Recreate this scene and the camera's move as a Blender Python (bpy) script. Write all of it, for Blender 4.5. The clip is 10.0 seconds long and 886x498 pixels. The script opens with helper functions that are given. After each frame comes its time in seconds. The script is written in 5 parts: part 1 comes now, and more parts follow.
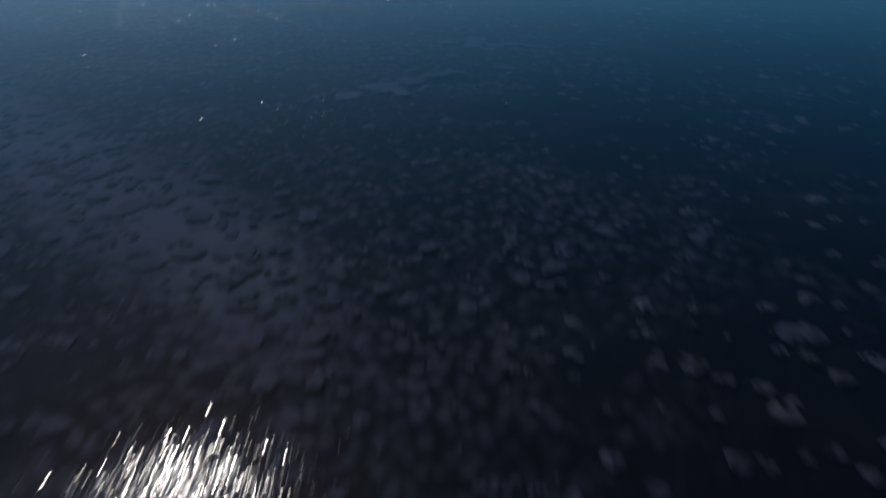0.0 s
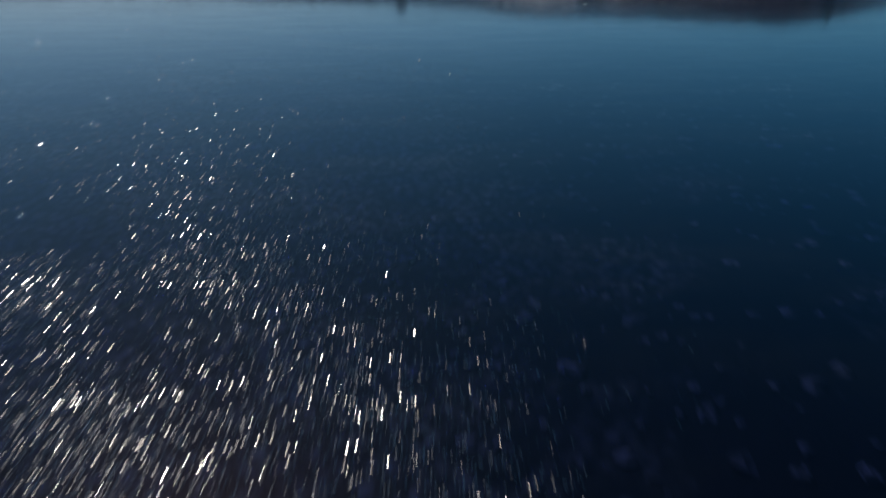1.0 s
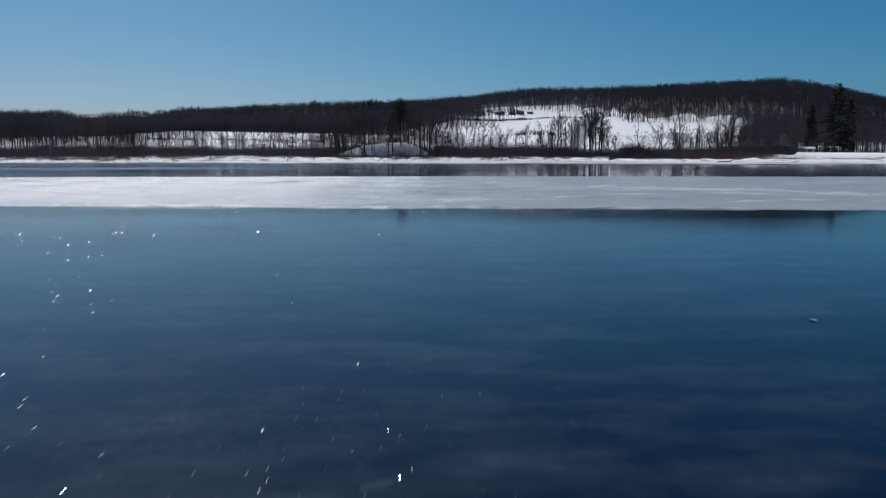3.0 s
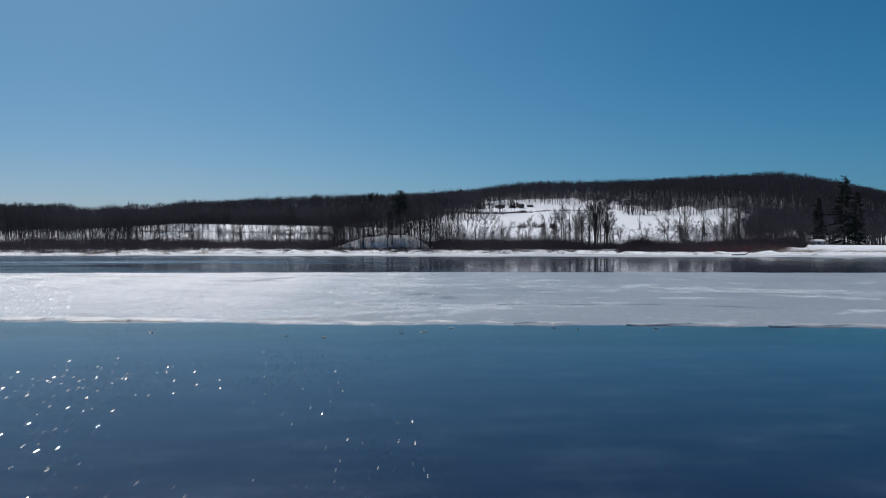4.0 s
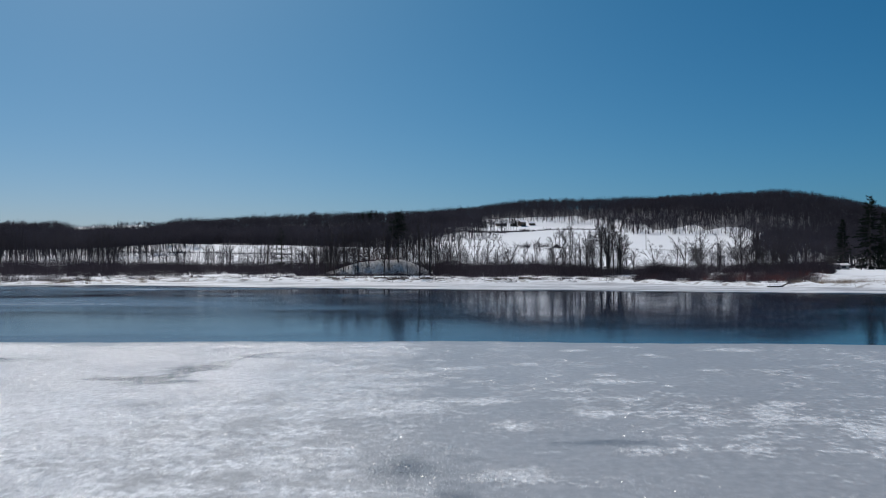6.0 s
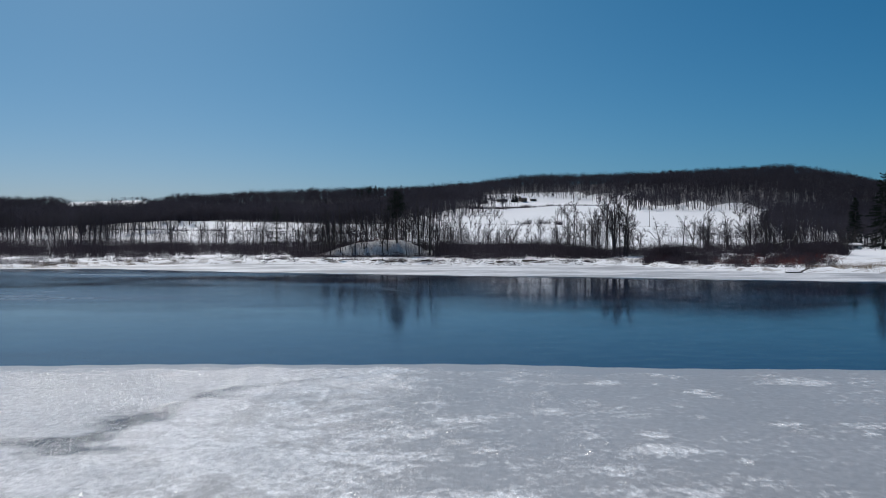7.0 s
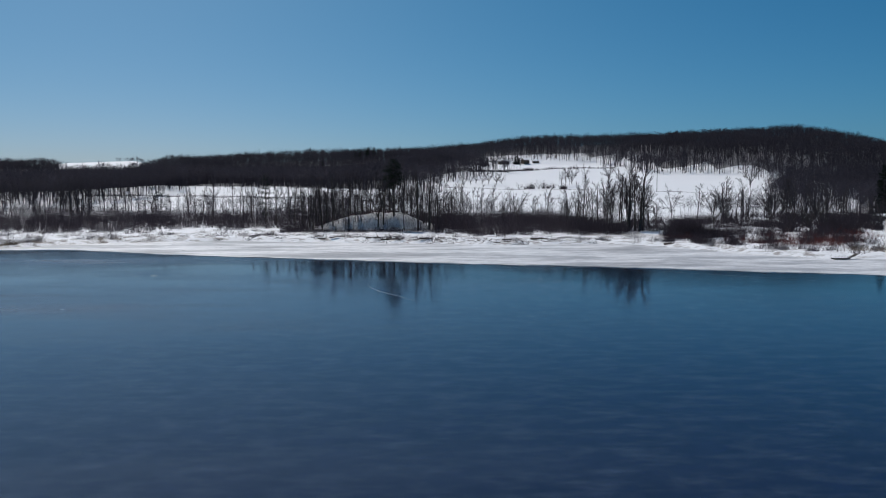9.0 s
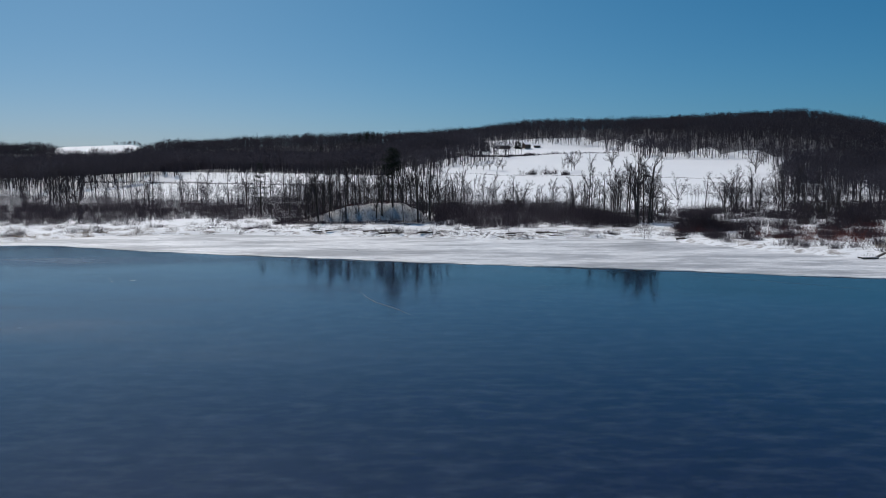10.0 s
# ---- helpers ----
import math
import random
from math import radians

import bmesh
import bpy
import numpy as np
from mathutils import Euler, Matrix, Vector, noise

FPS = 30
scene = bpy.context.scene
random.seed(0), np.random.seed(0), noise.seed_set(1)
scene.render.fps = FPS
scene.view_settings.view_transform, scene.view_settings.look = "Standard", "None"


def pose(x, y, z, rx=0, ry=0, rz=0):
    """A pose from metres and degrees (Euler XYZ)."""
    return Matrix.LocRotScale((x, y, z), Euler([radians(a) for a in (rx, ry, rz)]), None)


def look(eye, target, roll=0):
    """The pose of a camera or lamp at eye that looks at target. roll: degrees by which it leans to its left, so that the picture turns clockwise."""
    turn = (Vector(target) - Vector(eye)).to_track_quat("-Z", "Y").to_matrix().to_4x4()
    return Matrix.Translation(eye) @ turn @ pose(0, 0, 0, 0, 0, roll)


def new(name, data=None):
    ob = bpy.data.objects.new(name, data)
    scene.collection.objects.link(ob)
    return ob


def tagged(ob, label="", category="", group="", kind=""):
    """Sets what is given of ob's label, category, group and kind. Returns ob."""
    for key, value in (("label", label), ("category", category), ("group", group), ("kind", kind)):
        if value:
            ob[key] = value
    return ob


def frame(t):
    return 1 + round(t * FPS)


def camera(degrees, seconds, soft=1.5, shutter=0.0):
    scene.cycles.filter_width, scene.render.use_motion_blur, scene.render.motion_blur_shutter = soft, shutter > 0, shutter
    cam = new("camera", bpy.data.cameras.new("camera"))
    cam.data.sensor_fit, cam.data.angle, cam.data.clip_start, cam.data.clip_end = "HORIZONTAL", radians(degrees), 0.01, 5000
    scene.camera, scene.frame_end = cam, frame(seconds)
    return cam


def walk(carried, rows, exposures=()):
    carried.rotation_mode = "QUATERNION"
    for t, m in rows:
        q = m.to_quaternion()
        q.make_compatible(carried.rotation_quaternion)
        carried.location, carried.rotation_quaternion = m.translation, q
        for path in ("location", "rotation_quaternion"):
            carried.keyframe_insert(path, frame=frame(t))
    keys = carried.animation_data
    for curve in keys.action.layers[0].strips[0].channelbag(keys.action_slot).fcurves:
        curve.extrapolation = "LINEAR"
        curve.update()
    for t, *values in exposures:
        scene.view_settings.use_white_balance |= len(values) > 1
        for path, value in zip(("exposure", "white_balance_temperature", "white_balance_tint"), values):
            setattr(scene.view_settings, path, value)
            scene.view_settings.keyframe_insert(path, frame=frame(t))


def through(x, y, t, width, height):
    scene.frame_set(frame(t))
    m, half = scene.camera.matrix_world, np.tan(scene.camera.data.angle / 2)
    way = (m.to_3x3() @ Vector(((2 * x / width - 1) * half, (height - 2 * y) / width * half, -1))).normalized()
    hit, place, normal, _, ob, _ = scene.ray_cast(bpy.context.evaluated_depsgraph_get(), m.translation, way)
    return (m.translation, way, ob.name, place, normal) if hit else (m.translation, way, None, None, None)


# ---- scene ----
cam = camera(64, 10.0, soft=1.0, shutter=0.3)


def eye(x, y, z, pitch, yaw=0.6, roll=-0.15):
    """A pose that looks along +y, tilted up by pitch and turned right by yaw."""
    p, a = radians(pitch), radians(yaw)
    way = Vector((math.sin(a) * math.cos(p), math.cos(a) * math.cos(p), math.sin(p)))
    return look((x, y, z), Vector((x, y, z)) + way * 10, roll)


walk(cam, [
    (0.0, eye(0.50, -7.60, 2.15, -29.0)),
    (0.3, eye(0.50, -4.85, 2.15, -27.9)),
    (0.6, eye(0.50, -2.10, 2.15, -26.2)),
    (1.0, eye(0.52, 1.60, 2.25, -23.4)),
    (1.5, eye(0.55, 6.25, 2.37, -19.6)),
    (2.0, eye(0.60, 10.80, 2.42, -15.8)),
    (2.5, eye(0.60, 15.45, 2.51, -11.75)),
    (3.0, eye(0.55, 20.10, 2.60, -7.7)),
    (4.5, eye(0.40, 34.97, 2.70, 1.5)),
    (5.0, eye(0.40, 39.70, 3.60, 1.72)),
    (5.5, eye(0.40, 44.10, 4.72, 1.64)),
    (7.0, eye(0.40, 56.80, 7.85, -1.0)),
    (7.5, eye(0.40, 61.00, 8.85, -1.9)),
    (8.0, eye(0.40, 65.40, 9.83, -2.78)),
    (8.5, eye(0.40, 69.85, 10.84, -3.53)),
    (9.0, eye(0.35, 74.20, 11.86, -4.25)),
    (9.5, eye(0.30, 78.40, 12.84, -4.93)),
    (10.0, eye(0.20, 82.55, 13.88, -5.59)),
])

# ---- light: a clear winter noon, the sun ahead and to the left ----
SUN_EL, SUN_AZ = 51.0, -28.0
world = bpy.data.worlds.new("sky")
scene.world = world
world.use_nodes = True
wn = world.node_tree.nodes
sky = wn.new("ShaderNodeTexSky")
sky.sky_type = "NISHITA"
sky.sun_disc = False
sky.sun_elevation = radians(SUN_EL)
sky.sun_rotation = radians(SUN_AZ)
sky.altitude = 400
sky.air_density, sky.dust_density, sky.ozone_density = 0.7, 1.8, 2.8
wn["Background"].inputs["Strength"].default_value = 0.10
split, join = wn.new("ShaderNodeSeparateColor"), wn.new("ShaderNodeCombineColor")
world.node_tree.links.new(sky.outputs[0], split.inputs[0])
# thin dry winter air: red falls off faster towards the zenith
for i, (gain, power) in enumerate(((0.272, 1.85), (0.530, 1.06), (0.760, 0.92))):
    scale, bend = wn.new("ShaderNodeMath"), wn.new("ShaderNodeMath")
    scale.operation, bend.operation = "MULTIPLY", "POWER"
    scale.inputs[1].default_value, bend.inputs[1].default_value = gain, power
    world.node_tree.links.new(split.outputs[i], scale.inputs[0])
    world.node_tree.links.new(scale.outputs[0], bend.inputs[0])
    world.node_tree.links.new(bend.outputs[0], join.inputs[i])
world.node_tree.links.new(join.outputs[0], wn["Background"].inputs["Color"])
sun_way = Vector((math.sin(radians(SUN_AZ)) * math.cos(radians(SUN_EL)), math.cos(radians(SUN_AZ)) * math.cos(radians(SUN_EL)), math.sin(radians(SUN_EL))))
sun = new("sun", bpy.data.lights.new("sun", "SUN"))
sun.data.energy, sun.data.angle, sun.data.color = 3.05, radians(0.53), (1.0, 0.96, 0.9)
sun.matrix_world = look(sun_way * 500, (0, 0, 0))
scene.view_settings.exposure = 0.0


# ---- materials ----
def material(name, rough=0.8, metal=0.0, spec=0.5):
    m = bpy.data.materials.new(name)
    m.use_nodes = True
    b = m.node_tree.nodes["Principled BSDF"]
    b.inputs["Roughness"].default_value = rough
    b.inputs["Metallic"].default_value = metal
    b.inputs["Specular IOR Level"].default_value = spec
    return m, m.node_tree, b


def noise_node(nt, scale, detail=6.0, rough=0.6, vec=None, stretch=None):
    n = nt.nodes.new("ShaderNodeTexNoise")
    n.inputs["Scale"].default_value = scale
    n.inputs["Detail"].default_value = detail
    n.inputs["Roughness"].default_value = rough
    if vec is None:
        vec = nt.nodes.new("ShaderNodeNewGeometry").outputs["Position"]
    if stretch:
        mp = nt.nodes.new("ShaderNodeMapping")
        mp.inputs["Scale"].default_value = stretch
        nt.links.new(vec, mp.inputs["Vector"])
        vec = mp.outputs["Vector"]
    nt.links.new(vec, n.inputs["Vector"])
    return n


def ramp(nt, fac, stops):
    r = nt.nodes.new("ShaderNodeValToRGB")
    e = r.color_ramp.elements
    while len(e) < len(stops):
        e.new(0.5)
    for el, (pos, col) in zip(e, stops):
        el.position = pos
        el.color = (*col, 1) if len(col) == 3 else col
    nt.links.new(fac, r.inputs["Fac"])
    return r


def mix(nt, fac, a, b, mode="MIX"):
    n = nt.nodes.new("ShaderNodeMix")
    n.data_type = "RGBA"
    n.blend_type = mode
    for sock, v in ((n.inputs[0], fac), (n.inputs[6], a), (n.inputs[7], b)):
        if isinstance(v, (int, float)):
            sock.default_value = v
        elif isinstance(v, tuple):
            sock.default_value = (*v, 1)
        else:
            nt.links.new(v, sock)
    return n.outputs[2]


def bump(nt, b, height, strength, dist, chain=None):
    n = nt.nodes.new("ShaderNodeBump")
    n.inputs["Strength"].default_value = strength
    n.inputs["Distance"].default_value = dist
    nt.links.new(height, n.inputs["Height"])
    if chain is not None:
        nt.links.new(chain, n.inputs["Normal"])
    nt.links.new(n.outputs["Normal"], b.inputs["Normal"])
    return n.outputs["Normal"]


def plain(name, c1, c2, scale=3.0, rough=0.85, bump_d=0.0, spec=0.3, metal=0.0):
    """A matt surface that varies between two colours at two scales."""
    m, nt, b = material(name, rough, metal, spec)
    tc = nt.nodes.new("ShaderNodeTexCoord")
    n1 = noise_node(nt, scale, 5, 0.6, tc.outputs["Object"])
    n2 = noise_node(nt, scale * 9, 3, 0.6, tc.outputs["Object"])
    col = mix(nt, n1.outputs[0], c1, c2)
    r2 = ramp(nt, n2.outputs[0], [(0.3, (0.7, 0.7, 0.7)), (0.7, (1.15, 1.15, 1.15))])
    nt.links.new(mix(nt, 0.6, col, r2.outputs[0], "MULTIPLY"), b.inputs["Base Color"])
    if bump_d:
        bump(nt, b, n2.outputs[0], 0.6, bump_d)
    return m


def twig_material(name, c1, c2, through=0.4):
    """Bark that differs a little from one piece to the next; thin twigs take light from all round."""
    m, nt, b = material(name, 0.9, 0, 0.2)
    g = nt.nodes.new("ShaderNodeNewGeometry")
    r = ramp(nt, g.outputs["Random Per Island"], [(0.0, c1), (1.0, c2)])
    n = noise_node(nt, 0.03, 3)
    r2 = ramp(nt, n.outputs[0], [(0.35, (0.75, 0.75, 0.78)), (0.7, (1.15, 1.13, 1.12))])
    col = mix(nt, 1.0, r.outputs[0], r2.outputs[0], "MULTIPLY")
    nt.links.new(col, b.inputs["Base Color"])
    t, ms = nt.nodes.new("ShaderNodeBsdfTranslucent"), nt.nodes.new("ShaderNodeMixShader")
    nt.links.new(col, t.inputs["Color"])
    ms.inputs[0].default_value = through
    nt.links.new(b.outputs[0], ms.inputs[1])
    nt.links.new(t.outputs[0], ms.inputs[2])
    nt.links.new(ms.outputs[0], nt.nodes["Material Output"].inputs["Surface"])
    return m


def ground_material():
    """Snow above the water line, wet cobbles and silt below it."""
    m, nt, b = material("ground_snow_and_bed", 0.75, 0, 0.3)
    pos = nt.nodes.new("ShaderNodeNewGeometry").outputs["Position"]
    sep = nt.nodes.new("ShaderNodeSeparateXYZ")
    nt.links.new(pos, sep.inputs[0])
    s1 = noise_node(nt, 0.05, 6, 0.6, pos)
    s2 = noise_node(nt, 0.9, 6, 0.7, pos)
    snow = mix(nt, s1.outputs[0], (0.86, 0.87, 0.89), (0.78, 0.80, 0.84))
    litter = ramp(nt, s2.outputs[0], [(0.57, (0, 0, 0)), (0.72, (0.3, 0.3, 0.3))])
    snow = mix(nt, litter.outputs[0], snow, (0.35, 0.31, 0.27))
    # flood debris and dead grass in the snow of the low bank
    s3 = noise_node(nt, 0.45, 8, 0.72, pos, (0.5, 1.0, 1))
    debris = ramp(nt, s3.outputs[0], [(0.52, (0, 0, 0)), (0.60, (0.75, 0.75, 0.75))])
    low = nt.nodes.new("ShaderNodeMapRange")
    low.inputs["From Min"].default_value, low.inputs["From Max"].default_value = 1.5, 1.0
    nt.links.new(sep.outputs["Z"], low.inputs["Value"])
    dm = nt.nodes.new("ShaderNodeMath")
    dm.operation = "MULTIPLY"
    nt.links.new(debris.outputs[0], dm.inputs[0])
    nt.links.new(low.outputs[0], dm.inputs[1])
    snow = mix(nt, dm.outputs[0], snow, (0.20, 0.17, 0.145))
    v = nt.nodes.new("ShaderNodeTexVoronoi")
    v.inputs["Scale"].default_value = 10.0
    nt.links.new(pos, v.inputs["Vector"])
    stone = mix(nt, v.outputs["Color"], (0.02, 0.02, 0.019), (0.26, 0.25, 0.23))
    joint = ramp(nt, v.outputs["Distance"], [(0.25, (1, 1, 1)), (0.65, (0.1, 0.1, 0.1))])
    bed = mix(nt, 1.0, stone, joint.outputs[0], "MULTIPLY")
    silt = noise_node(nt, 0.5, 5, 0.6, pos)
    # dark silt grows towards +x, putting the deep side's shading into the colour
    drift = nt.nodes.new("ShaderNodeMath")
    drift.operation = "MULTIPLY_ADD"
    nt.links.new(sep.outputs["X"], drift.inputs[0])
    drift.inputs[1].default_value = 0.028
    nt.links.new(silt.outputs[0], drift.inputs[2])
    bed = mix(nt, ramp(nt, drift.outputs[0], [(0.42, (0, 0, 0)), (0.58, (1, 1, 1))]).outputs[0], bed, (0.016, 0.016, 0.016))
    # a ledge of pale silt runs slantwise through the shallows
    dot, away = nt.nodes.new("ShaderNodeVectorMath"), nt.nodes.new("ShaderNodeMath")
    dot.operation, away.operation = "DOT_PRODUCT", "ABSOLUTE"
    nt.links.new(pos, dot.inputs[0])
    dot.inputs[1].default_value = (0.642, 0.767, 0)
    shift = nt.nodes.new("ShaderNodeMath")
    shift.operation = "ADD"
    shift.inputs[1].default_value = 3.0
    nt.links.new(dot.outputs["Value"], shift.inputs[0])
    nt.links.new(shift.outputs[0], away.inputs[0])
    ledge, end = nt.nodes.new("ShaderNodeMapRange"), nt.nodes.new("ShaderNodeMapRange")
    ledge.inputs["From Min"].default_value, ledge.inputs["From Max"].default_value = 1.5, 0.2
    nt.links.new(away.outputs[0], ledge.inputs["Value"])
    end.inputs["From Min"].default_value, end.inputs["From Max"].default_value = 1.2, -1.0
    nt.links.new(sep.outputs["X"], end.inputs["Value"])
    spots = noise_node(nt, 4.2, 7, 0.75, pos)
    both, sum_ = nt.nodes.new("ShaderNodeMath"), nt.nodes.new("ShaderNodeMath")
    both.operation, sum_.operation = "MULTIPLY", "MULTIPLY"
    nt.links.new(ledge.outputs[0], both.inputs[0])
    nt.links.new(end.outputs[0], both.inputs[1])
    nt.links.new(both.outputs[0], sum_.inputs[0])
    nt.links.new(spots.outputs[0], sum_.inputs[1])
    bed = mix(nt, ramp(nt, sum_.outputs[0], [(0.24, (0, 0, 0)), (0.46, (0.75, 0.75, 0.75))]).outputs[0], bed, (0.36, 0.355, 0.335))
    # bed coloured paler with depth, standing in for light scattered in the water
    deep = nt.nodes.new("ShaderNodeMapRange")
    deep.inputs["From Min"].default_value, deep.inputs["From Max"].default_value = -1.5, -2.3
    nt.links.new(sep.outputs["Z"], deep.inputs["Value"])
    pale = mix(nt, silt.outputs[0], (0.07, 0.075, 0.07), (0.17, 0.17, 0.16))
    bed = mix(nt, deep.outputs[0], bed, pale)
    wl = nt.nodes.new("ShaderNodeMapRange")
    wl.inputs["From Min"].default_value, wl.inputs["From Max"].default_value = -0.06, 0.02
    nt.links.new(sep.outputs["Z"], wl.inputs["Value"])
    nt.links.new(mix(nt, wl.outputs[0], bed, snow), b.inputs["Base Color"])
    bump(nt, b, s2.outputs[0], 0.5, 0.12)
    return m


def water_material():
    """Thin clear ice on still water, rougher with frost where the walk begins."""
    m, nt, b = material("clear_ice", 0.03, 0, 0.5)
    pos = nt.nodes.new("ShaderNodeNewGeometry").outputs["Position"]
    sep = nt.nodes.new("ShaderNodeSeparateXYZ")
    nt.links.new(pos, sep.inputs[0])
    near = nt.nodes.new("ShaderNodeMapRange")
    near.inputs["From Min"].default_value, near.inputs["From Max"].default_value = 8.0, 26.0
    near.inputs["To Min"].default_value, near.inputs["To Max"].default_value = 1.0, 0.06
    nt.links.new(sep.outputs["Y"], near.inputs["Value"])
    ior = nt.nodes.new("ShaderNodeMapRange")
    ior.inputs["From Min"].default_value, ior.inputs["From Max"].default_value = -3.0, 28.0
    ior.inputs["To Min"].default_value, ior.inputs["To Max"].default_value = 1.17, 1.32
    nt.links.new(sep.outputs["Y"], ior.inputs["Value"])
    nt.links.new(ior.outputs[0], b.inputs["IOR"])
    n0 = noise_node(nt, 0.06, 4, 0.6, pos, (1, 1.6, 1))
    n1 = noise_node(nt, 0.7, 5, 0.65, pos)
    n2 = noise_node(nt, 26.0, 4, 0.7, pos)
    rr = nt.nodes.new("ShaderNodeMapRange")
    rr.inputs["From Min"].default_value, rr.inputs["From Max"].default_value = 0.35, 0.7
    rr.inputs["To Min"].default_value, rr.inputs["To Max"].default_value = 0.05, 0.105
    nt.links.new(n0.outputs[0], rr.inputs["Value"])
    fr = noise_node(nt, 0.7, 9, 0.76, pos, (0.5, 1.2, 1))
    spread = ramp(nt, fr.outputs[0], [(0.47, (0, 0, 0)), (0.58, (0.10, 0.10, 0.10)), (0.70, (0.32, 0.32, 0.32))])
    # little of it on the wind-swept ice of the shallows
    swept = nt.nodes.new("ShaderNodeMapRange")
    swept.inputs["To Min"].default_value, swept.inputs["To Max"].default_value = 1.0, 0.12
    nt.links.new(near.outputs[0], swept.inputs["Value"])
    frost = nt.nodes.new("ShaderNodeMath")
    frost.operation = "MULTIPLY"
    nt.links.new(spread.outputs[0], frost.inputs[0])
    nt.links.new(swept.outputs[0], frost.inputs[1])
    # a skin of frost on the wide reach below the upstream bank, drawn out by the wind
    drawn = noise_node(nt, 0.045, 7, 0.66, pos, (0.22, 1.0, 1))
    skin = ramp(nt, drawn.outputs[0], [(0.36, (0.02, 0.02, 0.02)), (0.52, (0.12, 0.12, 0.12)), (0.66, (0.30, 0.30, 0.30))])
    reach = nt.nodes.new("ShaderNodeMapRange")
    reach.inputs["From Min"].default_value, reach.inputs["From Max"].default_value = 12.0, -48.0
    reach.inputs["To Min"].default_value, reach.inputs["To Max"].default_value = 0.18, 1.0
    nt.links.new(sep.outputs["X"], reach.inputs["Value"])
    out = nt.nodes.new("ShaderNodeMapRange")
    out.inputs["From Min"].default_value, out.inputs["From Max"].default_value = 30.0, 130.0
    nt.links.new(sep.outputs["Y"], out.inputs["Value"])
    out = ramp(nt, out.outputs[0], [(0.0, (0, 0, 0)), (0.12, (0.75, 0.75, 0.75)), (0.3, (0.6, 0.6, 0.6)), (1.0, (1, 1, 1))])
    last = frost.outputs[0]
    film = skin.outputs[0]
    for f in (reach.outputs[0], out.outputs[0]):
        k = nt.nodes.new("ShaderNodeMath")
        k.operation = "MULTIPLY"
        nt.links.new(film, k.inputs[0])
        nt.links.new(f, k.inputs[1])
        film = k.outputs[0]
    frost = nt.nodes.new("ShaderNodeMath")
    frost.operation = "ADD"
    nt.links.new(last, frost.inputs[0])
    nt.links.new(film, frost.inputs[1])
    inv = nt.nodes.new("ShaderNodeMath")
    inv.operation = "SUBTRACT"
    inv.inputs[0].default_value = 1.0
    nt.links.new(frost.outputs[0], inv.inputs[1])
    nt.links.new(inv.outputs[0], b.inputs["Transmission Weight"])
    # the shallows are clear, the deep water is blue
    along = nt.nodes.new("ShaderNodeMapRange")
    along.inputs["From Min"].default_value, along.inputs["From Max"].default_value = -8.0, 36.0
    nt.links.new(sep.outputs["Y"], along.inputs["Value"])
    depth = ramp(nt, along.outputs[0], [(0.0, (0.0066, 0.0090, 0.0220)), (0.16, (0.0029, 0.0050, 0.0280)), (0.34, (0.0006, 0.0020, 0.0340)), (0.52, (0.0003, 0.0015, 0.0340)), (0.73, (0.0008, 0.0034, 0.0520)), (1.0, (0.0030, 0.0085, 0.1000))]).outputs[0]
    # smooth over the shallows, dulled by frost farther out
    dull = nt.nodes.new("ShaderNodeMath")
    dull.operation = "MULTIPLY_ADD"
    nt.links.new(film, dull.inputs[0])
    dull.inputs[1].default_value = 0.8
    nt.links.new(rr.outputs[0], dull.inputs[2])
    gloss = nt.nodes.new("ShaderNodeMix")
    nt.links.new(near.outputs[0], gloss.inputs[0])
    nt.links.new(dull.outputs[0], gloss.inputs[2])
    gloss.inputs[3].default_value = 0.022
    nt.links.new(gloss.outputs[0], b.inputs["Roughness"])
    # frost is tinted blue, so its colour carries some of the sky's sheen
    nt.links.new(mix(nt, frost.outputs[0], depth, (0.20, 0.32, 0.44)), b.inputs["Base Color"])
    hm = nt.nodes.new("ShaderNodeMath")
    hm.operation = "MULTIPLY"
    nt.links.new(n2.outputs[0], hm.inputs[0])
    nt.links.new(near.outputs[0], hm.inputs[1])
    c = bump(nt, b, n1.outputs[0], 0.05, 0.02)
    bump(nt, b, hm.outputs[0], 0.10, 0.005, c)
    return m


